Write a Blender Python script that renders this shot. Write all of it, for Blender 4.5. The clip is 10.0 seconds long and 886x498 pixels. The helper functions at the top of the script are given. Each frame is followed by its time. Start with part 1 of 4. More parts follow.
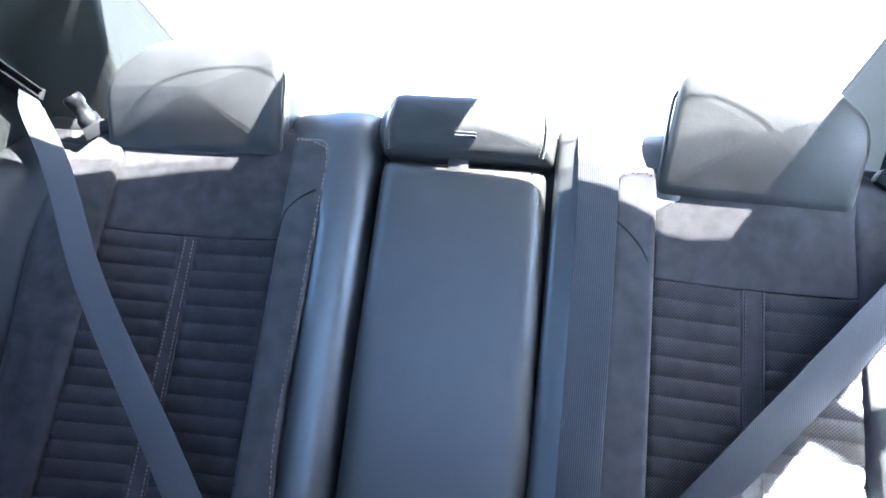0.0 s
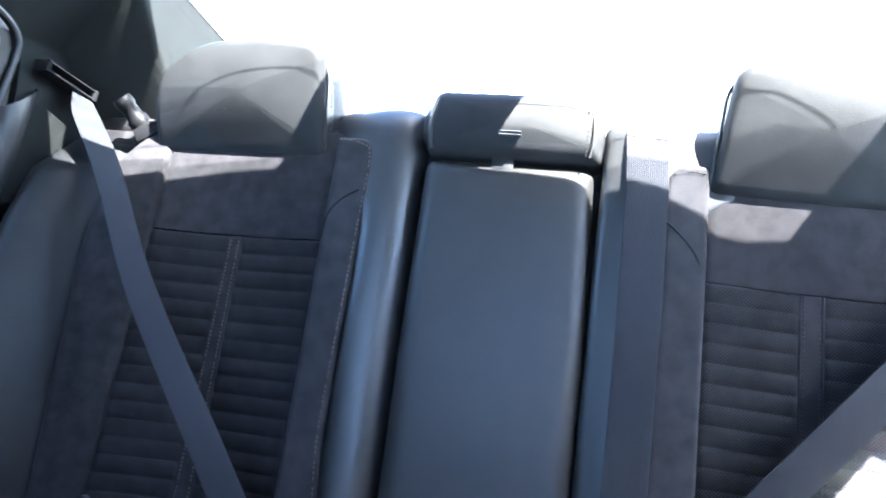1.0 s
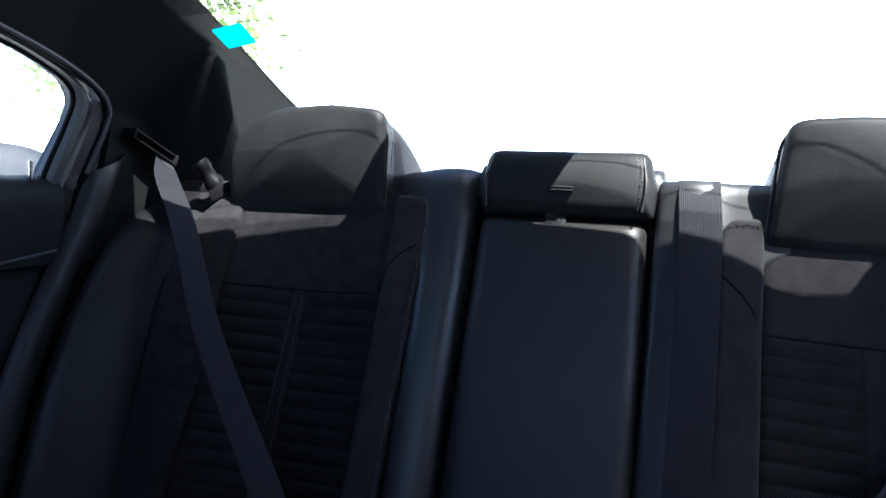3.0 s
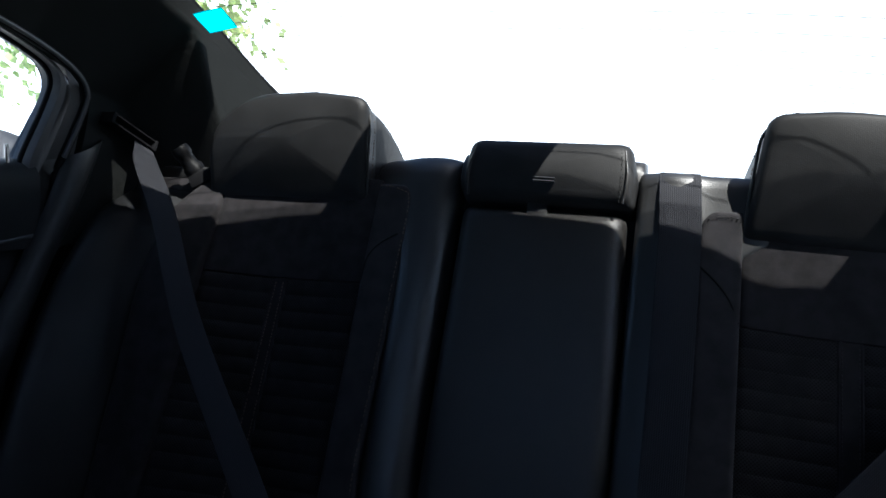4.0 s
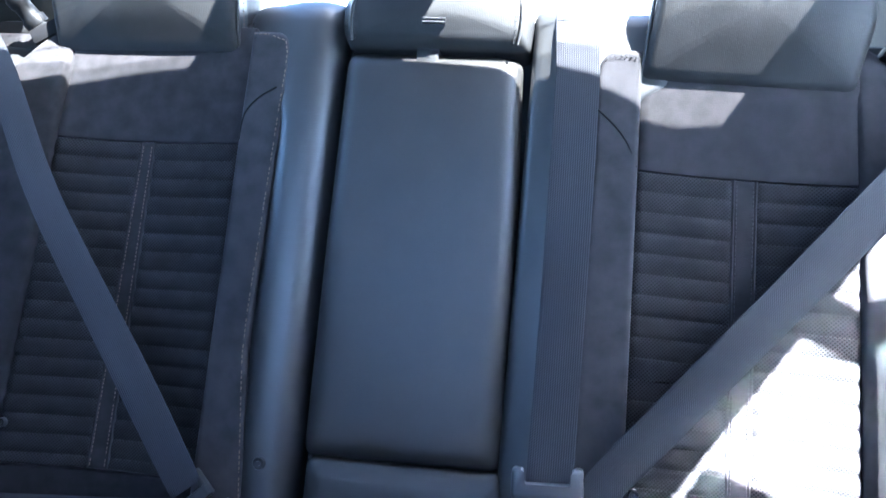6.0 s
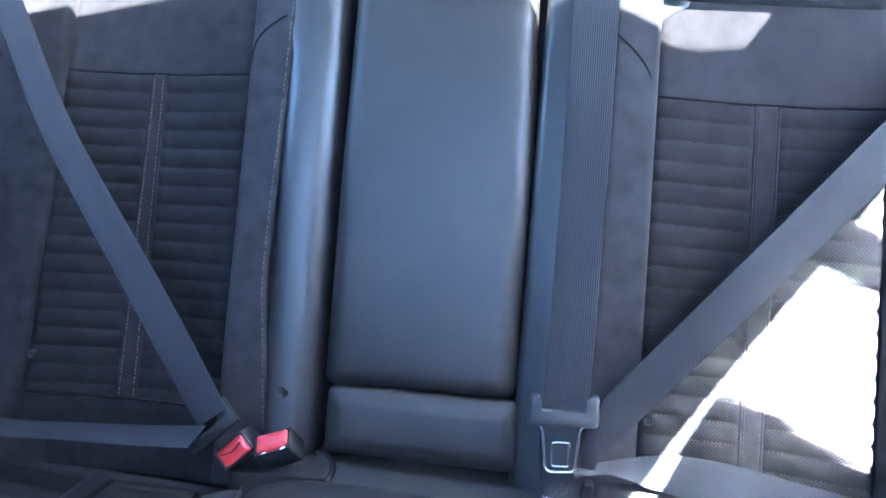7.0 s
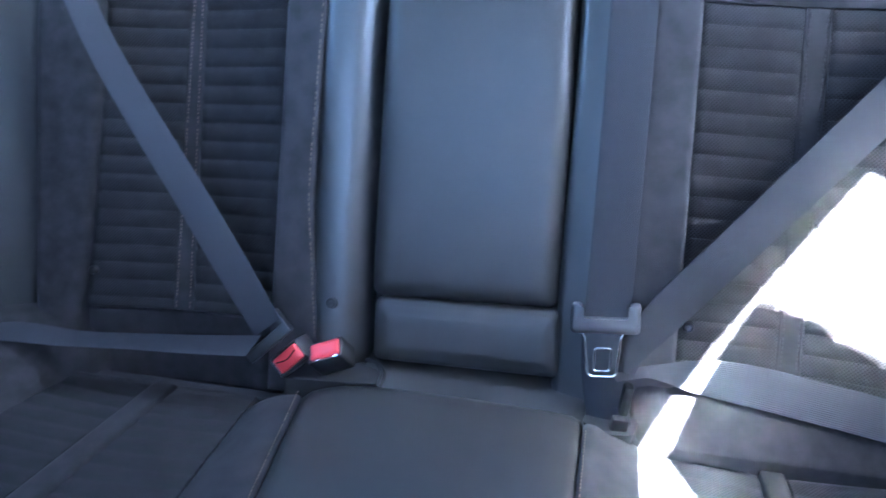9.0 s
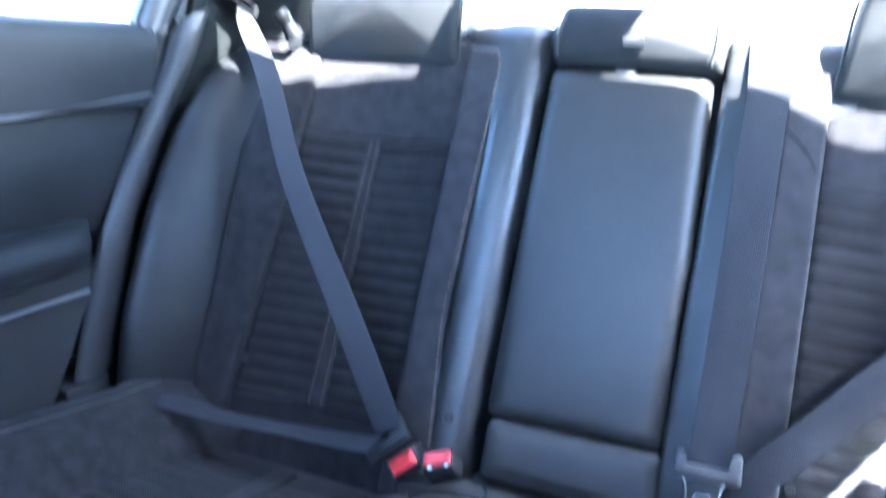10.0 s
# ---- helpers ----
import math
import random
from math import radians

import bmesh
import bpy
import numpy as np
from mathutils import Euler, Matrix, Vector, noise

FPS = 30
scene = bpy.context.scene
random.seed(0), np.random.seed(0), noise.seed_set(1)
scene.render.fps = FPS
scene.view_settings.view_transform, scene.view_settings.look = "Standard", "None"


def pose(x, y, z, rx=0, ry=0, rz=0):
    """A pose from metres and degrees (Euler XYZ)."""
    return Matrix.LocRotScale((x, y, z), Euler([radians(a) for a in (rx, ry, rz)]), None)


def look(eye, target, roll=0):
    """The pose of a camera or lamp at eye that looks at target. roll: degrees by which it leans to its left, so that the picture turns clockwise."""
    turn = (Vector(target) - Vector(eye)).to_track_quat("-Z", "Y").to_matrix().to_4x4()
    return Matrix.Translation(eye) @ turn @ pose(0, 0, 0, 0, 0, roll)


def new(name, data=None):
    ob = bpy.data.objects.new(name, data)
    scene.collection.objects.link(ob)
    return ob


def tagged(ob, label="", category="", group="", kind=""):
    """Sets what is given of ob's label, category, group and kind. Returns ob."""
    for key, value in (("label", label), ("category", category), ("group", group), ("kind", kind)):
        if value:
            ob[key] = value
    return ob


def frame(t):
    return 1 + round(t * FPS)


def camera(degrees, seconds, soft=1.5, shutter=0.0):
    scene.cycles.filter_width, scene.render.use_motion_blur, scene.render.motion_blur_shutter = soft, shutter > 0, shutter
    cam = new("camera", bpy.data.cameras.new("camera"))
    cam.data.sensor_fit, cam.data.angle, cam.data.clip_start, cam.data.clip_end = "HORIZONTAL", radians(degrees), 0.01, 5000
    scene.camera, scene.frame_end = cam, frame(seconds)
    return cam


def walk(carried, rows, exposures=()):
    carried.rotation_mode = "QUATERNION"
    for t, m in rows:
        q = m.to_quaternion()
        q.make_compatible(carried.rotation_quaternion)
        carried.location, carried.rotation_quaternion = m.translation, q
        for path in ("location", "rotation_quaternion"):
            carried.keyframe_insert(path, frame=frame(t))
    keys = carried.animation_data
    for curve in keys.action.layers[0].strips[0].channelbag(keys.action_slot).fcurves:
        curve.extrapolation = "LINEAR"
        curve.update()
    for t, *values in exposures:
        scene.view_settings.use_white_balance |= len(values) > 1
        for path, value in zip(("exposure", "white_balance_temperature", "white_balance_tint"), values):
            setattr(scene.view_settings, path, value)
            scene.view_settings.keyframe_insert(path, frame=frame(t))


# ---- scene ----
cam = camera(61.1, 10.0, shutter=0.5)
SEAT = pose(0, 0, 0.45, -21)      # frame of the reclined backrest: y = 0 is the armrest's face, z runs up along it
PATH = [
    (0, (0.128, -0.806, 0.95), (-0.169, 1.145, 0.622), 3.6),
    (0.5, (0.13, -0.783, 0.949), (-0.169, 1.159, 0.576), 4.9),
    (1, (0.14, -0.785, 0.963), (-0.301, 1.132, 0.599), 3.0),
    (1.5, (0.162, -0.8, 0.959), (-0.398, 1.105, 0.723), 1.8),
    (2, (0.162, -0.803, 0.962), (-0.441, 1.092, 0.753), 2.3),
    (2.5, (0.169, -0.804, 0.962), (-0.472, 1.078, 0.748), 2.0),
    (4, (0.171, -0.803, 0.961), (-0.422, 1.092, 0.718), 2.8),
    (4.5, (0.181, -0.77, 0.96), (-0.206, 1.163, 0.622), 3.1),
    (5, (0.185, -0.752, 0.944), (-0.129, 1.185, 0.555), 2.5),
    (5.5, (0.182, -0.745, 0.923), (-0.143, 1.167, 0.435), 1.9),
    (5.7, (0.174, -0.751, 0.909), (-0.141, 1.162, 0.419), 2.1),
    (6.8, (0.179, -0.742, 0.923), (-0.177, 1.099, 0.226), 0.8),
    (7, (0.176, -0.745, 0.916), (-0.178, 1.089, 0.204), 0.8),
    (7.5, (0.17, -0.751, 0.907), (-0.158, 1.075, 0.159), 1.1),
    (8, (0.168, -0.747, 0.917), (-0.105, 1.068, 0.123), 1.4),
    (8.5, (0.174, -0.747, 0.919), (-0.153, 1.02, 0.042), 0.1),
    (9, (0.166, -0.764, 0.918), (-0.252, 0.965, 0.005), -1.1),
    (9.5, (0.166, -0.786, 0.934), (-0.434, 0.883, 0.007), 0.2),
    (10, (0.171, -0.88, 0.923), (-0.557, 0.907, 0.395), 3.3),
]
EXPOSURES = [(0.0, 7.56, 5210, 8), (1.0, 7.03, 5210, 8), (1.8, 5.97, 5310, 8), (2.5, 4.83, 5160, 8), (3.2, 4.08, 5310, 8), (4.0, 3.2, 5390, 8), (4.6, 3.2, 5390, 8), (5.0, 4.42, 5140, 8), (5.5, 6.18, 5000, 8), (6.2, 7.33, 4950, 8), (7.0, 7.8, 5000, 8), (9.0, 7.7, 5000, 8), (10.0, 8.0, 4900, 8)]
walk(cam, [(t, look(eye, target, roll)) for t, eye, target, roll in PATH], EXPOSURES)

# ---- world, sun ----
SUN_TO = Vector((0.515, -0.26, 1.0)).normalized()   # towards the sun
world = bpy.data.worlds.new("sky")
scene.world = world
world.use_nodes = True
wn = world.node_tree.nodes
sky = wn.new("ShaderNodeTexSky")
sky.sky_type = "NISHITA"
sky.sun_disc = False
sky.sun_elevation = math.asin(SUN_TO.z)
sky.sun_rotation = math.atan2(SUN_TO.x, SUN_TO.y)
sky.dust_density = 2.0
wn["Background"].inputs["Strength"].default_value = 0.06
world.node_tree.links.new(sky.outputs[0], wn["Background"].inputs["Color"])
sun_data = bpy.data.lights.new("sun", "SUN")
sun_data.energy, sun_data.angle, sun_data.color = 5.0, radians(0.53), (1.0, 0.90, 0.77)
sun = new("sun", sun_data)
sun.matrix_world = look(SUN_TO * 30, (0, 0, 0))


# ---- materials ----
def material(name, base, rough, metal=0.0, grain=None, bump=0.0, grain_scale=900.0, spot=0.25, sheen=0.0, coat=0.0, spec=0.5, mottle=13.0, blotch=0.5):
    """A principled surface: a fine grain for relief and a slow mottling of the colour and the gloss."""
    m = bpy.data.materials.new(name)
    m.use_nodes = True
    n, l = m.node_tree.nodes, m.node_tree.links
    b = n["Principled BSDF"]
    b.inputs["Metallic"].default_value = metal
    b.inputs["Specular IOR Level"].default_value = spec
    b.inputs["Sheen Weight"].default_value = sheen
    b.inputs["Sheen Roughness"].default_value = 0.5
    b.inputs["Coat Weight"].default_value = coat
    at = n.new("ShaderNodeTexCoord")
    slow = n.new("ShaderNodeTexNoise")
    slow.inputs["Scale"].default_value, slow.inputs["Detail"].default_value = mottle, 7.0
    l.new(at.outputs["Object"], slow.inputs["Vector"])
    ramp = n.new("ShaderNodeMixRGB")
    ramp.inputs[1].default_value = (*[c * (1 - spot) for c in base], 1)
    ramp.inputs[2].default_value = (*[min(1.0, c * (1 + spot)) for c in base], 1)
    spread = n.new("ShaderNodeMapRange")
    spread.inputs["From Min"].default_value, spread.inputs["From Max"].default_value = 0.5 - blotch, 0.5 + blotch
    l.new(slow.outputs["Fac"], spread.inputs["Value"])
    l.new(spread.outputs[0], ramp.inputs[0])
    l.new(ramp.outputs[0], b.inputs["Base Color"])
    gloss = n.new("ShaderNodeMapRange")
    gloss.inputs["To Min"].default_value, gloss.inputs["To Max"].default_value = max(0.03, rough - 0.08), min(1.0, rough + 0.08)
    l.new(slow.outputs["Fac"], gloss.inputs["Value"])
    l.new(gloss.outputs[0], b.inputs["Roughness"])
    if grain:
        if grain == "pebble":
            g = n.new("ShaderNodeTexVoronoi")
            g.feature = "DISTANCE_TO_EDGE"
            height = g.outputs["Distance"]
        else:
            g = n.new("ShaderNodeTexNoise")
            g.inputs["Detail"].default_value = 3.0
            height = g.outputs["Fac"]
        g.inputs["Scale"].default_value = grain_scale
        l.new(at.outputs["Object"], g.inputs["Vector"])
        bp = n.new("ShaderNodeBump")
        bp.inputs["Strength"].default_value, bp.inputs["Distance"].default_value = bump, 0.001
        l.new(height, bp.inputs["Height"])
        l.new(bp.outputs[0], b.inputs["Normal"])
    return m


LEATHER = material("black_leather", (0.0220, 0.0208, 0.0194), 0.47, grain="pebble", bump=0.22, grain_scale=420, spot=0.3, blotch=0.3, spec=0.58)
LEATHER_GLOSS = material("smooth_leather", (0.0205, 0.0207, 0.0212), 0.42, grain="pebble", bump=0.18, grain_scale=460, spot=0.3, blotch=0.3, spec=0.82)
LEATHER_SOFT = material("black_vinyl", (0.0140, 0.0145, 0.0155), 0.46, grain="pebble", bump=0.2, grain_scale=500, spot=0.35, blotch=0.25, spec=0.37)
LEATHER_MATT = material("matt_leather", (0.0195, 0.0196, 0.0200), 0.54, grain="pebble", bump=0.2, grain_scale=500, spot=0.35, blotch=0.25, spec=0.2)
SUEDE = material("charcoal_suede", (0.0200, 0.0185, 0.0200), 0.92, grain="noise", bump=0.45, grain_scale=1100, spot=0.34, sheen=0.03, spec=0.2, mottle=48.0, blotch=0.18)
# Same suede, base raised: the strips' bounced light is put into colour.
SUEDE_BOUNCE = material("bounce_lit_suede", (0.0310, 0.0294, 0.0316), 0.92, grain="noise", bump=0.4, grain_scale=1100, spot=0.30, sheen=0.05, spec=0.2, mottle=40.0, blotch=0.2)
DOOR_VINYL = material("door_vinyl", (0.0135, 0.0140, 0.0150), 0.62, grain="pebble", bump=0.2, grain_scale=500, spot=0.3, blotch=0.25, spec=0.22)
PLASTIC = material("black_plastic", (0.018, 0.018, 0.019), 0.45, grain="noise", bump=0.15, grain_scale=1400, spot=0.15)
PLASTIC_GREY = material("grey_plastic", (0.055, 0.056, 0.060), 0.42, grain="noise", bump=0.1, grain_scale=1400, spot=0.15)
# Base far below the other plastics: the knob's shade is put into its colour.
KNOB_SHADED = material("shaded_black_plastic", (0.0040, 0.0041, 0.0046), 0.5, spot=0.2, spec=0.12)
RUBBER = material("black_rubber", (0.009, 0.009, 0.010), 0.8, spot=0.2, spec=0.08)
DARK = material("dark_felt", (0.010, 0.010, 0.011), 0.95, grain="noise", bump=0.4, grain_scale=900)
FABRIC = material("headliner_fabric", (0.0085, 0.0092, 0.0090), 0.95, grain="noise", bump=0.6, grain_scale=1100, spot=0.3, spec=0.15)
PILLAR_CLOTH = material("pillar_cloth", (0.0145, 0.0157, 0.0153), 0.95, grain="noise", bump=0.6, grain_scale=1100, spot=0.3, spec=0.1)
RED = material("red_plastic", (0.60, 0.045, 0.05), 0.35, spot=0.1)
CHROME = material("bright_steel", (0.72, 0.73, 0.75), 0.18, metal=1.0, spot=0.08)
THREAD = material("tan_thread", (0.11, 0.075, 0.052), 0.8, spot=0.2)
THREAD_DARK = material("grey_thread", (0.012, 0.0115, 0.012), 0.8, spot=0.2)


def creased(m, scale, deep):
    """Adds long soft creases to a leather."""
    n, l = m.node_tree.nodes, m.node_tree.links
    at, fold, off, ridge, bp = n.new("ShaderNodeTexCoord"), n.new("ShaderNodeTexNoise"), n.new("ShaderNodeMath"), n.new("ShaderNodeMapRange"), n.new("ShaderNodeBump")
    fold.inputs["Scale"].default_value, fold.inputs["Detail"].default_value, fold.inputs["Distortion"].default_value = scale, 1.0, 0.6
    stretch = n.new("ShaderNodeMapping")
    stretch.inputs["Scale"].default_value = (0.55, 1.0, 1.6)
    l.new(at.outputs["Object"], stretch.inputs["Vector"])
    l.new(stretch.outputs[0], fold.inputs["Vector"])
    off.operation = "PINGPONG"
    off.inputs[1].default_value = 0.16
    l.new(fold.outputs["Fac"], off.inputs[0])
    ridge.inputs["From Max"].default_value = 0.022
    l.new(off.outputs[0], ridge.inputs["Value"])
    bp.inputs["Strength"].default_value, bp.inputs["Distance"].default_value = deep, 0.0012
    l.new(ridge.outputs[0], bp.inputs["Height"])
    grain = n["Principled BSDF"].inputs["Normal"].links[0].from_node
    l.new(bp.outputs[0], grain.inputs["Normal"])


def ribbed(m, scale, deep):
    """Adds fine upright ribs to a cover."""
    n, l = m.node_tree.nodes, m.node_tree.links
    at, ribs, bp = n.new("ShaderNodeTexCoord"), n.new("ShaderNodeTexWave"), n.new("ShaderNodeBump")
    ribs.wave_type, ribs.bands_direction = "BANDS", "X"
    ribs.inputs["Scale"].default_value, ribs.inputs["Distortion"].default_value, ribs.inputs["Detail Scale"].default_value = scale, 0.8, 0.4
    l.new(at.outputs["Object"], ribs.inputs["Vector"])
    bp.inputs["Strength"].default_value, bp.inputs["Distance"].default_value = deep, 0.0006
    l.new(ribs.outputs["Fac"], bp.inputs["Height"])
    first = n["Principled BSDF"].inputs["Normal"].links[0].from_node
    while first.inputs["Normal"].links:
        first = first.inputs["Normal"].links[0].from_node
    l.new(bp.outputs[0], first.inputs["Normal"])


creased(LEATHER_SOFT, 5.0, 0.09)
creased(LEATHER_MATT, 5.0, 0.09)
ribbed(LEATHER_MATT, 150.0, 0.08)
STICKER = bpy.data.materials.new("cyan_film")
STICKER.use_nodes = True
film_nodes = STICKER.node_tree.nodes
film_glow = film_nodes.new("ShaderNodeBsdfTranslucent")
film_glow.inputs["Color"].default_value = (0.0, 0.62, 0.72, 1)
film_mix = film_nodes.new("ShaderNodeMixShader")
film_mix.inputs[0].default_value = 0.75
film_nodes["Principled BSDF"].inputs["Base Color"].default_value = (0.0, 0.42, 0.55, 1)
film_nodes["Principled BSDF"].inputs["Roughness"].default_value = 0.4
STICKER.node_tree.links.new(film_nodes["Principled BSDF"].outputs[0], film_mix.inputs[1])
STICKER.node_tree.links.new(film_glow.outputs[0], film_mix.inputs[2])
STICKER.node_tree.links.new(film_mix.outputs[0], film_nodes["Material Output"].inputs["Surface"])
ASPHALT = material("pale_concrete", (0.20, 0.197, 0.19), 0.9, grain="noise", bump=0.6, grain_scale=60, spot=0.3)
CAR_PAINT = material("silver_paint", (0.55, 0.57, 0.60), 0.3, spot=0.05, coat=0.6)
BARK = material("bark", (0.12, 0.09, 0.06), 0.9, grain="noise", bump=0.8, grain_scale=40)
LEAF = material("leaf", (0.12, 0.18, 0.05), 0.55, spot=0.4)
leaf_nodes, leaf_links = LEAF.node_tree.nodes, LEAF.node_tree.links
leaf_through, leaf_mix = leaf_nodes.new("ShaderNodeBsdfTranslucent"), leaf_nodes.new("ShaderNodeMixShader")
leaf_through.inputs["Color"].default_value = (0.62, 0.74, 0.36, 1)
leaf_mix.inputs[0].default_value = 0.6
leaf_links.new(leaf_nodes["Principled BSDF"].outputs[0], leaf_mix.inputs[1])
leaf_links.new(leaf_through.outputs[0], leaf_mix.inputs[2])
leaf_links.new(leaf_mix.outputs[0], leaf_nodes["Material Output"].inputs["Surface"])
TRIM_LINE = material("satin_trim", (0.12, 0.125, 0.135), 0.4, metal=0.4, spot=0.1)


def webbing_material():
    """Woven belt webbing: fine ribs along the strap and a herringbone across it, by the strap's own u, v."""
    m = bpy.data.materials.new("belt_webbing")
    m.use_nodes = True
    n, l = m.node_tree.nodes, m.node_tree.links
    b = n["Principled BSDF"]
    b.inputs["Roughness"].default_value = 0.75
    b.inputs["Specular IOR Level"].default_value = 0.2
    uv = n.new("ShaderNodeUVMap")
    uv.uv_map = "strap"
    ribs = n.new("ShaderNodeTexWave")
    ribs.wave_type, ribs.bands_direction = "BANDS", "X"
    ribs.inputs["Scale"].default_value = 128.0
    l.new(uv.outputs[0], ribs.inputs["Vector"])
    weave = n.new("ShaderNodeTexWave")
    weave.wave_type, weave.bands_direction = "BANDS", "DIAGONAL"
    weave.inputs["Scale"].default_value = 210.0
    weave.inputs["Distortion"].default_value = 0.6
    l.new(uv.outputs[0], weave.inputs["Vector"])
    both = n.new("ShaderNodeMath")
    both.operation = "MULTIPLY_ADD"
    both.inputs[1].default_value = 0.9
    l.new(weave.outputs["Fac"], both.inputs[0])
    l.new(ribs.outputs["Fac"], both.inputs[2])
    tone = n.new("ShaderNodeMixRGB")
    tone.inputs[1].default_value = (0.0185, 0.019, 0.0225, 1)
    tone.inputs[2].default_value = (0.0360, 0.0370, 0.0435, 1)
    thread = n.new("ShaderNodeMath")
    thread.operation = "MULTIPLY_ADD"
    thread.inputs[1].default_value, thread.inputs[2].default_value = 0.526, 0.0
    l.new(both.outputs[0], thread.inputs[0])
    l.new(thread.outputs[0], tone.inputs[0])
    l.new(tone.outputs[0], b.inputs["Base Color"])
    bp = n.new("ShaderNodeBump")
    bp.inputs["Strength"].default_value, bp.inputs["Distance"].default_value = 0.45, 0.0006
    l.new(both.outputs[0], bp.inputs["Height"])
    l.new(bp.outputs[0], b.inputs["Normal"])
    return m


def perforated_suede():
    """Suede with rows of pin holes and a darker mottling."""
    m = SUEDE.copy()
    m.name = "perforated_suede"
    n, l = m.node_tree.nodes, m.node_tree.links
    b = n["Principled BSDF"]
    at = n.new("ShaderNodeTexCoord")
    dots = n.new("ShaderNodeTexVoronoi")
    dots.voronoi_dimensions = "2D"
    dots.inputs["Scale"].default_value = 330.0
    dots.inputs["Randomness"].default_value = 0.0
    split, flat, diagonal = n.new("ShaderNodeSeparateXYZ"), n.new("ShaderNodeCombineXYZ"), n.new("ShaderNodeMapping")
    l.new(at.outputs["Object"], split.inputs[0])
    l.new(split.outputs["X"], flat.inputs["X"])
    l.new(split.outputs["Z"], flat.inputs["Y"])
    diagonal.inputs["Rotation"].default_value = (0, 0, math.pi / 4)
    l.new(flat.outputs[0], diagonal.inputs["Vector"])
    l.new(diagonal.outputs[0], dots.inputs["Vector"])
    hole = n.new("ShaderNodeMapRange")
    hole.inputs["From Min"].default_value, hole.inputs["From Max"].default_value = 0.25, 0.40
    hole.inputs["To Min"].default_value = 0.04
    l.new(dots.outputs["Distance"], hole.inputs["Value"])
    old = b.inputs["Base Color"].links[0].from_socket
    mul = n.new("ShaderNodeMixRGB")
    mul.blend_type = "MULTIPLY"
    mul.inputs[0].default_value = 1.0
    l.new(old, mul.inputs[1])
    l.new(hole.outputs[0], mul.inputs[2])
    l.new(mul.outputs[0], b.inputs["Base Color"])
    return m


def glass_material(name, tint):
    m = bpy.data.materials.new(name)
    m.use_nodes = True
    b = m.node_tree.nodes["Principled BSDF"]
    b.inputs["Base Color"].default_value = (*tint, 1)
    b.inputs["Roughness"].default_value = 0.0
    b.inputs["Transmission Weight"].default_value = 1.0
    b.inputs["IOR"].default_value = 1.02
    return m


WEBBING = webbing_material()
QUILT = perforated_suede()
GLASS = glass_material("clear_glass", (0.97, 0.99, 0.98))
def heat_glass():
    """Tinted rear glass: lets light straight through, with a faint gloss."""
    m = bpy.data.materials.new("heat_glass")
    m.use_nodes = True
    n, l = m.node_tree.nodes, m.node_tree.links
    clear, gloss, mix = n.new("ShaderNodeBsdfTransparent"), n.new("ShaderNodeBsdfGlossy"), n.new("ShaderNodeMixShader")
    clear.inputs["Color"].default_value = (0.27, 0.264, 0.248, 1)
    gloss.inputs["Roughness"].default_value = 0.02
    mix.inputs[0].default_value = 0.04
    l.new(clear.outputs[0], mix.inputs[1])
    l.new(gloss.outputs[0], mix.inputs[2])
    l.new(mix.outputs[0], n["Material Output"].inputs["Surface"])
    return m


HEAT_GLASS = heat_glass()
TINTED = glass_material("tinted_glass", (0.42, 0.43, 0.43))


# ---- mesh helpers ----
def part(name, bm, mat, parent, label="", smooth=True, kind=""):
    me = bpy.data.meshes.new(name)
    bm.normal_update()
    bm.to_mesh(me)
    bm.free()
    me.materials.append(mat)
    if smooth:
        me.polygons.foreach_set("use_smooth", [True] * len(me.polygons))
        me.set_sharp_from_angle(angle=radians(50))
    ob = new(name, me)
    ob.parent = parent
    return tagged(ob, label=label, kind=kind)


def thing(name, label, category, m=SEAT, group="", kind=""):
    ob = new(name)
    ob.empty_display_size = 0.05
    ob.matrix_world = m
    return tagged(ob, label, category, group, kind)


def ease(n):
    return [0.5 - 0.5 * math.cos(math.pi * i / n) for i in range(n + 1)]


def even(n):
    return [i / n for i in range(n + 1)]


def sheet(fn, us, vs, back=None):
    """A grid through fn(u, v), with a skirt from its rim along the vector back."""
    bm = bmesh.new()
    g = [[bm.verts.new(fn(u, v)) for u in us] for v in vs]
    for j in range(len(vs) - 1):
        for i in range(len(us) - 1):
            bm.faces.new((g[j][i], g[j][i + 1], g[j + 1][i + 1], g[j + 1][i]))
    if back is not None:
        rim = g[0][:] + [r[-1] for r in g[1:]] + g[-1][-2::-1] + [r[0] for r in g[-2:0:-1]]
        low = [bm.verts.new(v.co + Vector(back)) for v in rim]
        for k in range(len(rim)):
            k2 = (k + 1) % len(rim)
            bm.faces.new((rim[k2], rim[k], low[k], low[k2]))
    bmesh.ops.recalc_face_normals(bm, faces=bm.faces)
    return bm


def drop(d, r):
    """How far a rounded edge of radius r falls back at the distance d from the rim."""
    return 0.0 if d >= r else r - math.sqrt(max(0.0, r * r - (r - d) ** 2))


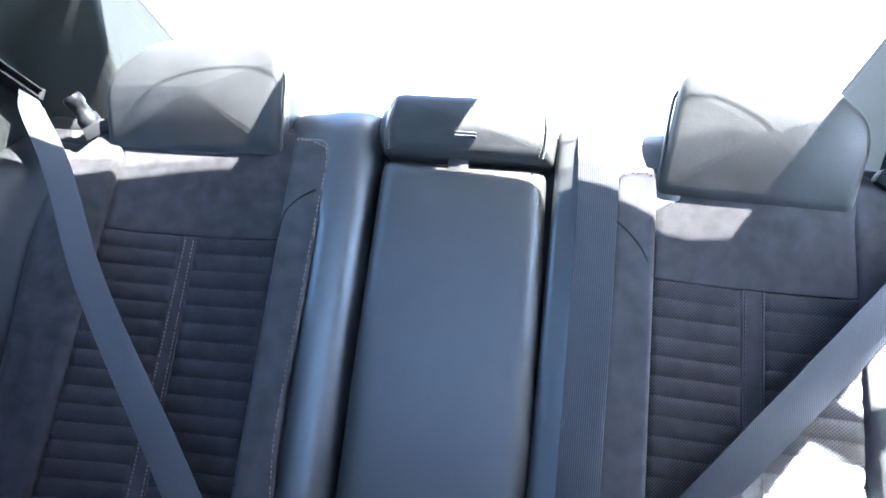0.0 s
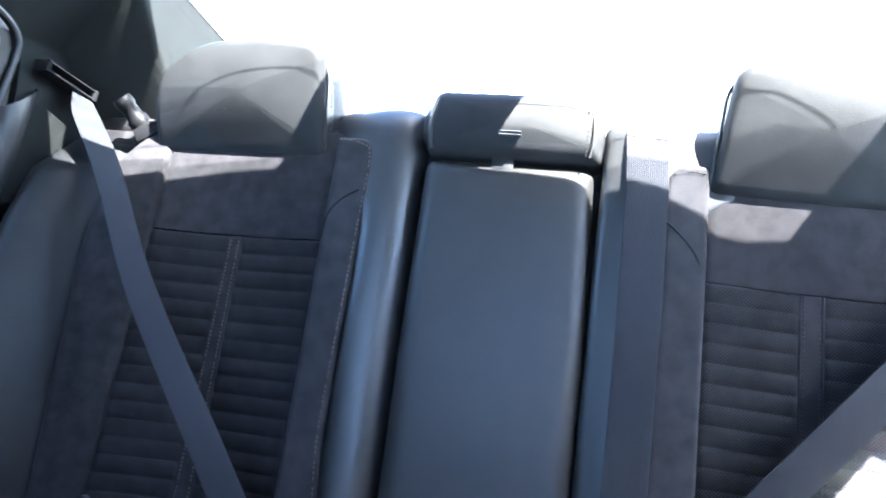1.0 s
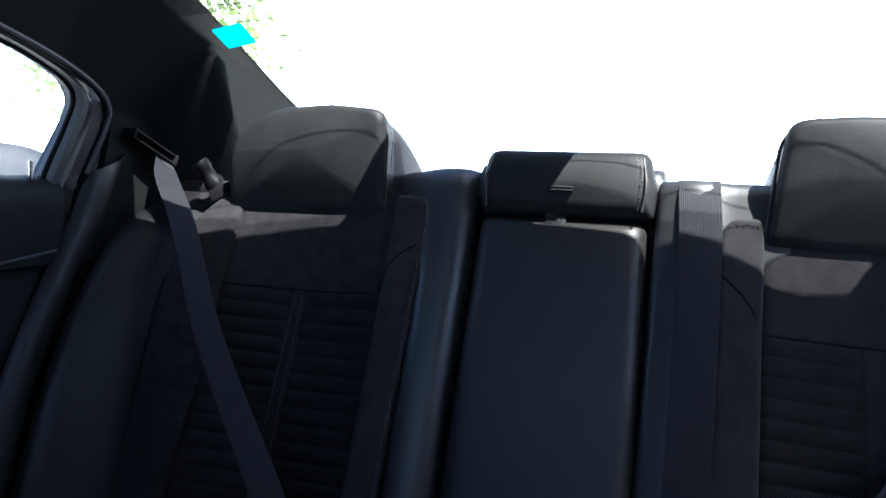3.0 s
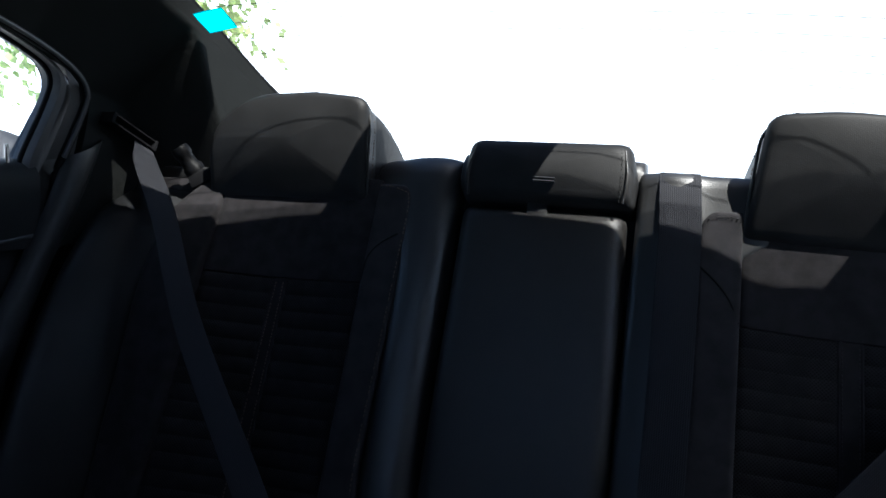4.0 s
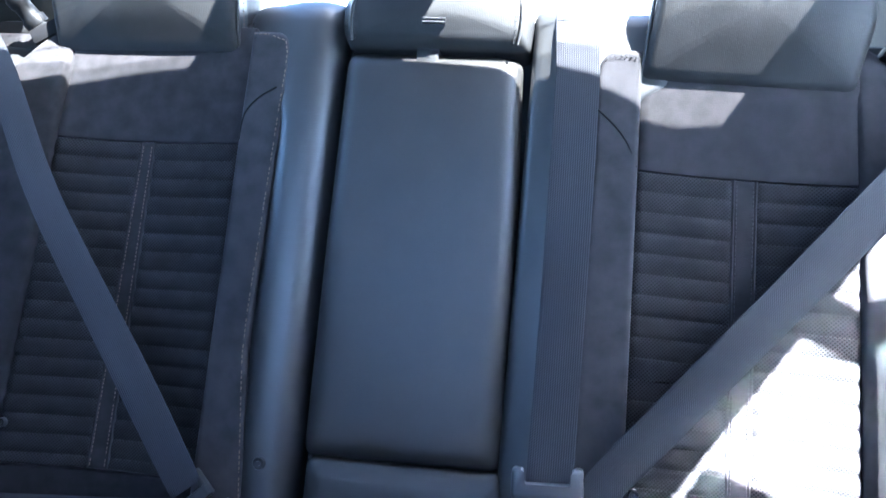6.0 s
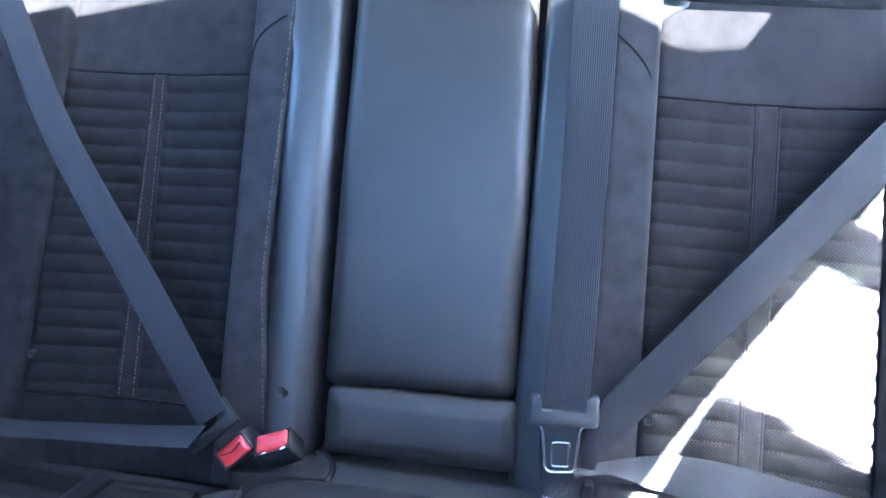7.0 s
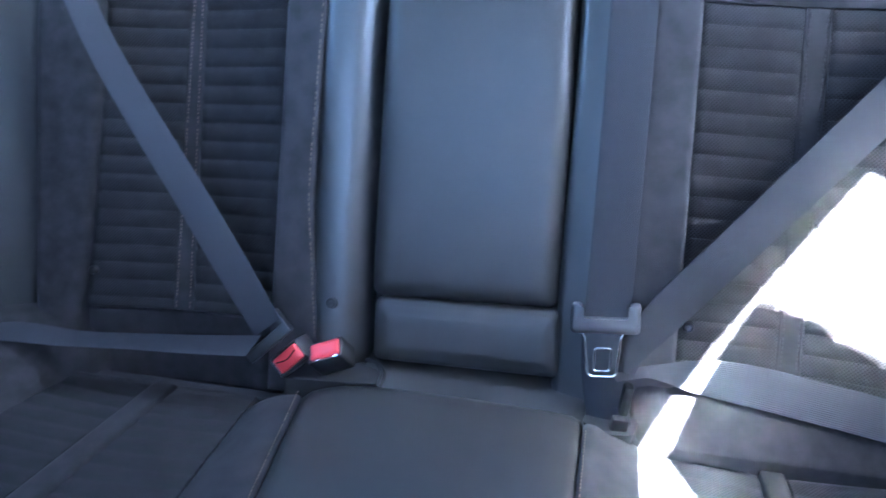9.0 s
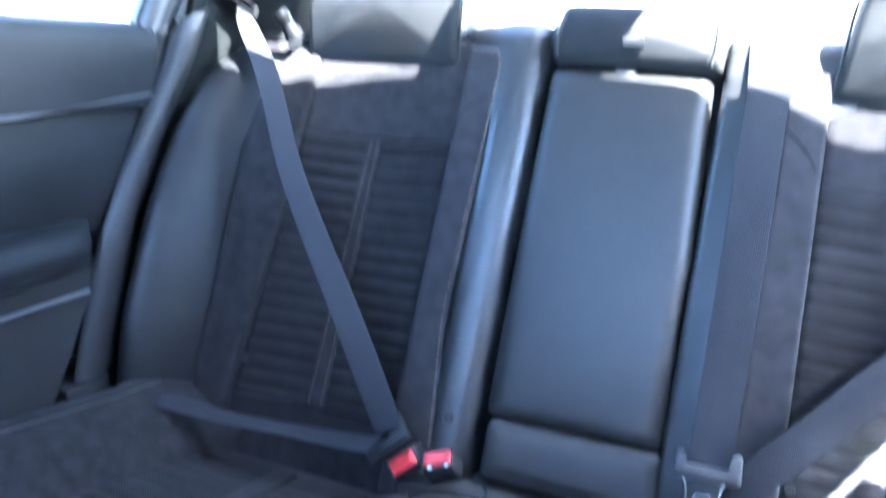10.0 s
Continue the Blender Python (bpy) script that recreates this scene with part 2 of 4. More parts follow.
def pad(x0, x1, z0, z1, front, r=0.012, depth=0.05, nx=14, nz=30, rz=None, vs=None, bead=None):
    """An upholstered panel facing -y: its sides x0(z), x1(z), foot z0(u) and head z1(u), face front(x, z), rims rounded by r."""
    rz = r if rz is None else rz
    f = lambda q, a: q(a) if callable(q) else q

    def fn(u, v):
        za, zb = f(z0, u), f(z1, u)
        z = za + (zb - za) * v
        a, b = f(x0, z), f(x1, z)
        x = a + (b - a) * u
        y = front(x, z) + drop(min(u, 1 - u) * abs(b - a), r) + drop(min(v, 1 - v) * (zb - za), rz)
        if bead:
            y -= bead(x, z)
        return x, y, z

    return sheet(fn, ease(nx), vs or ease(nz), (0, depth, 0))


def rounded(corners, n=6):
    """A closed outline from corners (x, z, radius)."""
    out = []
    k = len(corners)
    for i in range(k):
        p, a, b = Vector(corners[i][:2]), Vector(corners[i - 1][:2]), Vector(corners[(i + 1) % k][:2])
        r = corners[i][2]
        ua, ub = (a - p).normalized(), (b - p).normalized()
        half = math.acos(max(-1, min(1, ua.dot(ub)))) / 2
        t = min(r / max(math.tan(half), 1e-3), 0.48 * (a - p).length, 0.48 * (b - p).length)
        s, e = p + ua * t, p + ub * t
        for j in range(n + 1):
            q = j / n
            out.append(s * (1 - q) ** 2 + p * 2 * q * (1 - q) + e * q ** 2)
    return out


def loft(outline, rings, cap_first=True, cap_last=True, tilt=0.0):
    """A cushion: the outline (x, z) repeated at rings of (inset, y), closed at both ends. tilt: y added per metre of z."""
    c = sum(outline, Vector((0, 0))) / len(outline)
    wx = (max(p.x for p in outline) - min(p.x for p in outline)) / 2
    wz = (max(p.y for p in outline) - min(p.y for p in outline)) / 2
    bm = bmesh.new()
    loops = []
    for inset, y in rings:
        fx, fz = max(0.0, 1 - inset / wx), max(0.0, 1 - inset / wz)
        loops.append([bm.verts.new((c.x + (p.x - c.x) * fx, y + tilt * (p.y - c.y) * fz, c.y + (p.y - c.y) * fz)) for p in outline])
    n = len(outline)
    for a, b in zip(loops, loops[1:]):
        for k in range(n):
            bm.faces.new((a[k], a[(k + 1) % n], b[(k + 1) % n], b[k]))
    if cap_first:
        bm.faces.new(loops[0])
    if cap_last:
        bm.faces.new(loops[-1][::-1])
    bmesh.ops.recalc_face_normals(bm, faces=bm.faces)
    return bm


def dome(outline, y, bulge, r, rings=12, power=0.9, skirt=()):
    """A softly stuffed face over the outline: it bulges towards -y, its rim is rounded by r; skirt: depths of more rings behind."""
    xs, zs = [p.x for p in outline], [p.y for p in outline]
    cx, cz, wx, wz = (max(xs) + min(xs)) / 2, (max(zs) + min(zs)) / 2, (max(xs) - min(xs)) / 2, (max(zs) - min(zs)) / 2

    def swell(x, z):
        return bulge * (max(0.0, 1 - ((x - cx) / wx) ** 2) * max(0.0, 1 - ((z - cz) / wz) ** 2)) ** power

    levels = [(q / rings, None, 0.0) for q in range(1, rings + 1)]
    levels += [(1.0, math.sin(a), r * (1 - math.cos(a))) for a in [i * math.pi / 14 for i in range(1, 8)]]
    bm = bmesh.new()
    loops = []
    for k, out, fall in levels:
        loop = []
        for p in outline:
            ix, iz = p.x - cx, p.y - cz
            fx, fz = 1 - r / wx * (1 - (out or 0.0)), 1 - r / wz * (1 - (out or 0.0))
            x, z = cx + ix * fx * k, cz + iz * fz * k
            loop.append(bm.verts.new((x, y - swell(x, z) + fall, z)))
        loops.append(loop)
    for d in skirt:
        loops.append([bm.verts.new((p.x, y + r + d, p.y)) for p in outline])
    n = len(outline)
    for a, b in zip(loops, loops[1:]):
        for k in range(n):
            bm.faces.new((a[k], a[(k + 1) % n], b[(k + 1) % n], b[k]))
    mid = bm.verts.new((cx, y - bulge, cz))
    for k in range(n):
        bm.faces.new((mid, loops[0][(k + 1) % n], loops[0][k]))
    bmesh.ops.recalc_face_normals(bm, faces=bm.faces)
    return bm


def pillow(y, bulge, r, depth, reach):
    """Rings of a soft block: a bulged face at y, rims of radius r, sides of that depth. reach: half of its smaller width."""
    rings = [(reach * (1 - q), y - bulge * (1 - q * q)) for q in (0.12, 0.3, 0.5, 0.7) if reach * (1 - q) > r]
    rings += [(r * (1 - math.sin(a)), y + r * (1 - math.cos(a))) for a in [i * math.pi / 10 for i in range(6)]]
    rings += [(0.0, y + depth - r * 0.6), (r * 0.6, y + depth)]
    return rings


def box(bm, a, b, bevel=0.0, m=None):
    """A bevelled box between two corners, added to bm."""
    made = bmesh.ops.create_cube(bm, size=1.0)["verts"]
    for v in made:
        v.co = Vector([(p + q) / 2 + c * abs(q - p) for p, q, c in zip(a, b, v.co)])
    if bevel:
        edges = list({e for v in made for e in v.link_edges})
        res = bmesh.ops.bevel(bm, geom=edges, offset=bevel, segments=2, affect="EDGES", profile=0.6)
        made = list({v for f in res["faces"] for v in f.verts} | {v for v in made if v.is_valid})
    if m is not None:
        bmesh.ops.transform(bm, matrix=m, verts=made)
    return bm


def tube(bm, pts, radius, sides=8, closed=False):
    """A round cord along pts."""
    pts = [Vector(p) for p in pts]
    rings = []
    up = Vector((0.13, 0.31, 0.94))
    for i, p in enumerate(pts):
        a = pts[i - 1] if i or closed else p
        b = pts[(i + 1) % len(pts)] if i < len(pts) - 1 or closed else p
        d = (b - a).normalized()
        s = d.cross(up).normalized()
        w = s.cross(d)
        rings.append([bm.verts.new(p + radius * (math.cos(q) * s + math.sin(q) * w)) for q in [2 * math.pi * k / sides for k in range(sides)]])
    for a, b in list(zip(rings, rings[1:])) + ([(rings[-1], rings[0])] if closed else []):
        for k in range(sides):
            bm.faces.new((a[k], a[(k + 1) % sides], b[(k + 1) % sides], b[k]))
    if not closed:
        bm.faces.new(rings[0])
        bm.faces.new(rings[-1][::-1])
    bmesh.ops.recalc_face_normals(bm, faces=bm.faces)
    return bm


def smooth_path(pts, n=12):
    """A Catmull-Rom curve through pts."""
    pts = [Vector(p) for p in pts]
    out = []
    for i in range(len(pts) - 1):
        p0, p1, p2, p3 = pts[max(i - 1, 0)], pts[i], pts[i + 1], pts[min(i + 2, len(pts) - 1)]
        for k in range(n):
            t = k / n
            out.append(0.5 * (2 * p1 + (p2 - p0) * t + (2 * p0 - 5 * p1 + 4 * p2 - p3) * t * t + (3 * p1 - p0 - 3 * p2 + p3) * t ** 3))
    return out + [pts[-1]]


def stitching(parent, pts, mat, pitch=0.0062, length=0.0042, radius=0.0008, name="stitching"):
    """A row of short raised threads along pts, as one mesh."""
    pts = [Vector(p) for p in pts]
    bm = bmesh.new()
    left = 0.0
    for a, b in zip(pts, pts[1:]):
        d = (b - a).length
        if d < 1e-6:
            continue
        u = (b - a) / d
        s = left
        while s < d:
            p = a + u * s
            q = a + u * min(s + length, d)
            side = u.cross(Vector((0, -1, 0.2))).normalized() * radius
            top = Vector((0, -radius, 0))
            v = [bm.verts.new(c) for c in (p - side, p + side, q + side, q - side, p * 0.8 + q * 0.2 + top, p * 0.2 + q * 0.8 + top)]
            for f in ((0, 4, 5, 3), (1, 2, 5, 4), (0, 1, 4), (2, 3, 5)):
                bm.faces.new([v[k] for k in f])
            s += pitch
        left = s - d
    bmesh.ops.recalc_face_normals(bm, faces=bm.faces)
    return part(name, bm, mat, parent, smooth=False)


def ribbon(pts, sides, width=0.049, thick=0.0014, n=8):
    """A strap along pts; sides: the direction across it at each point; width: one, or one for each point where it bunches up."""
    c = smooth_path(pts, n)
    broad = [v.x for v in smooth_path([(q, 0, 0) for q in width], n)] if isinstance(width, tuple) else [width] * len(c)
    w = [v.normalized() for v in smooth_path(sides, n)]
    bm = bmesh.new()
    layer = bm.loops.layers.uv.new("strap")
    rows, run = [], 0.0
    cross = [-0.5, -0.46, -0.25, 0.0, 0.25, 0.46, 0.5]
    for i, p in enumerate(c):
        if i:
            run += (p - c[i - 1]).length
        d = (c[min(i + 1, len(c) - 1)] - c[max(i - 1, 0)]).normalized()
        nrm = d.cross(w[i]).normalized()
        row = [(bm.verts.new(p + w[i] * broad[i] * k + nrm * thick * (0.5 if abs(k) < 0.48 else 0.25)), k * 0.049, run) for k in cross]
        row += [(bm.verts.new(p + w[i] * broad[i] * k - nrm * thick * (0.5 if abs(k) < 0.48 else 0.25)), k * 0.049, run) for k in cross[::-1]]
        rows.append(row)
    for a, b in zip(rows, rows[1:]):
        for k in range(len(a)):
            k2 = (k + 1) % len(a)
            f = bm.faces.new((a[k][0], a[k2][0], b[k2][0], b[k][0]))
            for loop, (_, x, y) in zip(f.loops, (a[k], a[k2], b[k2], b[k])):
                loop[layer].uv = (x, y)
    bm.faces.new([v for v, *_ in rows[0]])
    bm.faces.new([v for v, *_ in rows[-1]][::-1])
    bmesh.ops.recalc_face_normals(bm, faces=bm.faces)
    return bm


def plate(outline, holes, thick):
    """A flat plate in x, y with holes, of that thickness about z = 0."""
    cu = bpy.data.curves.new("plate", "CURVE")
    cu.dimensions, cu.fill_mode, cu.extrude = "2D", "BOTH", thick / 2
    for loop in (outline, *holes):
        sp = cu.splines.new("POLY")
        sp.points.add(len(loop) - 1)
        for q, p in zip(sp.points, loop):
            q.co = (p[0], p[1], 0, 1)
        sp.use_cyclic_u = True
    ob = bpy.data.objects.new("plate", cu)
    me = bpy.data.meshes.new_from_object(ob)
    bm = bmesh.new()
    bm.from_mesh(me)
    bpy.data.objects.remove(ob)
    bpy.data.curves.remove(cu)
    bpy.data.meshes.remove(me)
    return bm


# ---- the car's shell ----
SIDE = lambda x: pose(x, 0, 0, 90, 0, 90)      # a plate drawn in (y, z), standing at x
# Front end cut short out of view, to keep light off the left cushion.
WINDOW = rounded([(0.040, 0.926, 0.015), (0.095, 1.052, 0.05), (-0.02, 1.104, 0.2), (-0.28, 1.163, 0.2), (-0.36, 1.175, 0.04), (-0.37, 0.924, 0.03)])
# unseen side: rear gap, bar, half-covered front gap, all shaped to throw the sun patches
SUN_GAP_REAR = rounded([(0.012, 0.905, 0.01), (0.066, 1.062, 0.03), (0.0, 1.104, 0.1), (-0.039, 1.119, 0.006), (-0.050, 0.98, 0.05), (-0.057, 0.895, 0.01)], 4)
SUN_GAP_FRONT = rounded([(-0.080, 0.885, 0.01), (-0.064, 1.012, 0.1), (-0.060, 1.122, 0.008), (-0.15, 1.155, 0.1), (-0.32, 1.213, 0.2), (-0.43, 1.228, 0.03), (-0.45, 1.09, 0.03), (-0.37, 1.125, 0.05), (-0.31, 1.155, 0.05), (-0.22, 1.144, 0.03), (-0.150, 1.134, 0.012), (-0.141, 1.055, 0.05), (-0.147, 0.885, 0.01)], 4)
BODY = [(-2.0, 0.0), (1.1, 0.0), (1.1, 0.93), (0.60, 1.10), (0.25, 1.23), (-0.10, 1.28), (-0.9, 1.30), (-1.2, 1.26), (-1.75, 0.95), (-2.0, 0.90)]
def lean(mesh, sx, x):
    """Stands a plate upright at x and leans its glasshouse inwards above the sill."""
    mesh.transform(SIDE(sx * x))
    for v in mesh.vertices:
        v.co.x -= sx * 0.22 * max(0.0, v.co.z - 0.91)


for sx, side in ((-1, "left"), (1, "right")):
    wall = part("body_side_" + side, plate(BODY, [WINDOW] if sx < 0 else [SUN_GAP_REAR, SUN_GAP_FRONT], 0.05 if sx < 0 else 0.012), PLASTIC, None, smooth=False)
    lean(wall.data, sx, 0.735)
    tagged(wall, "black inner side of a car body with window openings", "car body", kind="structure")
    glass = [(0.10, 0.90), (0.11, 1.07), (-0.03, 1.12), (-0.30, 1.18), (-0.52, 1.20), (-0.53, 0.90)] if sx < 0 else [(0.03, 0.89), (0.08, 1.07), (-0.03, 1.11), (-0.30, 1.21), (-0.46, 1.25), (-0.47, 0.89)]
    pane = part("side_window_" + side, plate(glass, [], 0.003), TINTED if sx < 0 else GLASS, None, smooth=False)
    lean(pane.data, sx, 0.740)
    pane.visible_shadow = False
    tagged(pane, "clear side window glass of a rear door", "window", kind="structure")


GLASS_FALL = 0.46


def header(x, deep=0.080):
    """The roof's rear edge: y and z at x, with its corner reaching back by deep."""
    q = abs(x) / 0.64
    corner = min(1.0, max(0.0, (-0.42 - x) / 0.10))
    corner *= corner * (3 - 2 * corner) * deep
    # Dents in the unseen edge, shaped to set its shadow line on the seat.
    wave = 0.007 * math.exp(-((x - 0.49) / 0.05) ** 2) + (0.0095 * math.exp(-((x + 0.33) / 0.09) ** 2) if deep else 0.0)
    return corner + 0.060 - 0.05 * q ** 2 + 0.055 * x - 0.075 * max(0.0, x) ** 2 - wave + 0.016 * min(1.0, max(0.0, (x - 0.51) / 0.09)), 1.262 - 0.04 * q ** 2 - GLASS_FALL * corner


def rear_glass(u, v):
    x = -0.585 + 1.17 * u
    y0, z0 = header(x, 0.0)
    y0, z0 = y0 - 0.02, z0 + 0.012
    return x, y0 + 0.72 * v, z0 - 0.72 * GLASS_FALL * v


def roof_lining(u, v):
    x = -0.655 + 1.31 * u
    y1, z1 = header(min(max(x, -0.64), 0.64))
    y = -1.36 + (y1 + 1.36) * v
    flat = 1.262 - 0.04 * (min(abs(x), 0.64) / 0.64) ** 2
    z1 = flat + (z1 - flat) * v ** 9
    return x, y, z1 + 0.03 * (1 - v) + 0.012 * math.sin(math.pi * v) - 0.03 * max(0, abs(x) - 0.6) / 0.14


ceiling = part("ceiling", sheet(roof_lining, even(48), even(24), (0, 0, 0.04)), FABRIC, None)
tagged(ceiling, "dark fabric headliner under a car roof", "headliner", kind="structure")
floor = part("floor", box(bmesh.new(), (-0.76, -2.0, -0.05), (0.76, 0.45, 0.0)), DARK, None, smooth=False)
tagged(floor, "dark carpeted car floor", "floor", kind="structure")
# Added unseen wall, kept low so that sky light enters over it.
front_wall = part("wall_front", box(bmesh.new(), (-0.76, -1.36, -0.05), (0.76, -1.30, 1.15)), PLASTIC, None, smooth=False)
tagged(front_wall, "plain dark wall added in front, its gap above letting light in", "wall", kind="structure")
bulkhead = part("wall_rear", box(bmesh.new(), (-0.76, 0.36, 0.0), (0.76, 0.40, 0.90)), DARK, None, smooth=False)
tagged(bulkhead, "dark wall behind the rear seat", "wall", kind="structure")
shelf = part("parcel_shelf", box(bmesh.new(), (-0.71, 0.245, 0.90), (0.71, 0.92, 0.925), 0.006), DARK, None)
tagged(shelf, "dark fabric parcel shelf behind the rear seat", "parcel shelf", kind="structure")
pane = part("rear_window", sheet(rear_glass, even(12), even(8)), HEAT_GLASS, None)
for k in range(15):
    line = [Vector(rear_glass(0.075 + 0.85 * q / 24, 0.10 + 0.052 * k)) - Vector((0, 0, 0.003)) for q in range(25)]
    part("heater_wire", tube(bmesh.new(), line, 0.0007, 4), PLASTIC, pane)
tagged(pane, "sloping clear rear window glass of a car", "window", kind="structure")
lid = part("boot_lid", box(bmesh.new(), (-0.76, 0.93, 0.70), (0.76, 1.5, 0.86), 0.03), CAR_PAINT, None)
tagged(lid, "painted boot lid behind the rear window", "boot lid", kind="structure")


def frit_material():
    """Black enamel dots on glass."""
    m = bpy.data.materials.new("enamel_dots")
    m.use_nodes = True
    n, l = m.node_tree.nodes, m.node_tree.links
    b = n["Principled BSDF"]
    b.inputs["Base Color"].default_value = (0.02, 0.02, 0.02, 1)
    b.inputs["Roughness"].default_value = 0.5
    at = n.new("ShaderNodeTexCoord")
    d = n.new("ShaderNodeTexVoronoi")
    d.inputs["Scale"].default_value, d.inputs["Randomness"].default_value = 1300.0, 0.0
    l.new(at.outputs["Object"], d.inputs["Vector"])
    step = n.new("ShaderNodeMath")
    step.operation = "LESS_THAN"
    step.inputs[1].default_value = 0.47
    l.new(d.outputs["Distance"], step.inputs[0])
    clear, mix = n.new("ShaderNodeBsdfTransparent"), n.new("ShaderNodeMixShader")
    l.new(step.outputs[0], mix.inputs[0])
    l.new(clear.outputs[0], mix.inputs[1])
    l.new(b.outputs[0], mix.inputs[2])
    l.new(mix.outputs[0], n["Material Output"].inputs["Surface"])
    return m


FRIT = frit_material()


def frit_band(u, v):
    x, y0, z = rear_glass(u, 0.0)
    side = min(1.0, max(0.0, (-0.39 - x) / 0.06))
    low = 0.046 + 0.05 * (abs(u - 0.5) * 2) ** 4 * (1 - side) + side * max(0.0, 0.138 + 0.15 * (x + 0.52) - y0 - 0.046)
    x, y, z = rear_glass(u, (0.02 + v * (low - 0.02)) / 0.72)
    return x, y, z - 0.004


band = part("enamel_band", sheet(frit_band, even(72), even(4)), FRIT, None)
tagged(band, "black dotted enamel band along the rear window", "window trim", kind="structure")

# Out of view; its ends are placed to cast the headrests' shadow edges.
lamp = thing("brake_lamp", "black high brake lamp housing at the rear window's head, placed to shade the headrests", "brake lamp", Matrix())
part("housing", box(bmesh.new(), (-0.120, 0.02, 1.225), (0.136, 0.158, 1.262), 0.008), PLASTIC, lamp)

film = thing("window_sticker", "small cyan film sticker on the rear window", "sticker", Matrix())


def sticker_face(u, v):
    x = -0.537 + 0.048 * u
    y = 0.169 + 0.043 * v
    y0, z0 = header(x, 0.0)
    return x, y, z0 + 0.012 - (y - y0 + 0.02) * GLASS_FALL - 0.005


part("film", sheet(sticker_face, even(4), even(4), (0, 0, 0.001)), STICKER, film)

# ---- rear pillars: fabric-lined panels from the door's seal to the rear glass ----
FRONT_EDGE = [(0.655, -0.40, 1.175), (0.655, -0.10, 1.104), (0.658, 0.0, 1.080), (0.661, 0.07, 1.058), (0.665, 0.108, 1.032), (0.671, 0.110, 1.000), (0.684, 0.082, 0.91), (0.684, 0.015, 0.80)]
REAR_EDGE = [(0.54, -0.40, 1.262), (0.54, -0.14, 1.25), (0.552, 0.02, 1.240), (0.556, 0.12, 1.202), (0.556, 0.22, 1.157), (0.556, 0.38, 1.083), (0.556, 0.56, 1.000), (0.556, 0.74, 0.918)]


def rear_pillar(sx, side):
    t = thing("rear_pillar_trim", "dark fabric lined rear pillar trim beside the rear window", "pillar trim", Matrix(), "rear pillars")
    a, b = smooth_path(FRONT_EDGE, 12), smooth_path(REAR_EDGE, 12)

    def fn(u, v):
        i = round(v * (len(a) - 1))
        p, q = a[i], b[i]
        c = p.lerp(q, u)
        top = min(1.255, 1.21 - 0.448 * (c.y - 0.10))
        d = max(0.0, top - c.z)
        # beside the glass the panel stands upright, below that it falls away outwards
        g = max(0.0, d - min(0.26, max(0.03, 0.05 + 1.6 * (c.y - 0.2))))
        k = min(1.0, max(0.0, (c.y - 0.08) / 0.12))
        x = min(0.548 + 0.68 * ((1 - k) * d + k * 1.7 * g * g / (g + 0.015)), 0.674)
        return sx * x, c.y, c.z

    part("panel", sheet(fn, even(60), even(len(a) - 1), (sx * 0.012, 0, 0)), PILLAR_CLOTH, t)
    part("edge_cord", tube(bmesh.new(), [(sx * (p.x - 0.002), p.y, p.z + 0.004) for p in b], 0.005), RUBBER, t)
    # slotted bezel that the shoulder belt comes out of
    d1 = Vector((-sx * 0.012, 0.120, -0.058)).normalized()
    nrm = Vector((-sx, -0.25, 0.12)).normalized()
    nrm = (nrm - d1 * nrm.dot(d1)).normalized()
    up = d1.cross(nrm) * sx
    m = Matrix.Translation((sx * 0.648, 0.176, 0.976)) @ Matrix((d1, up, nrm)).transposed().to_4x4()
    bm = bmesh.new()
    box(bm, (-0.046, 0.005, -0.03), (0.046, 0.0075, 0.004), 0.001, m)
    box(bm, (-0.046, -0.0075, -0.03), (0.046, -0.0045, 0.003), 0.001, m)
    box(bm, (-0.049, -0.009, -0.03), (-0.043, 0.009, 0.005), 0.0015, m)
    box(bm, (0.043, -0.009, -0.03), (0.049, 0.009, 0.005), 0.0015, m)
    e = part("belt_bezel", bm, RUBBER, t, "black plastic slotted belt bezel")
    part("slot", box(bmesh.new(), (-0.044, -0.007, -0.03), (0.044, 0.008, -0.012), 0.0, m), RUBBER, e)
    return t


rear_pillar(-1, "left")
rear_pillar(1, "right")


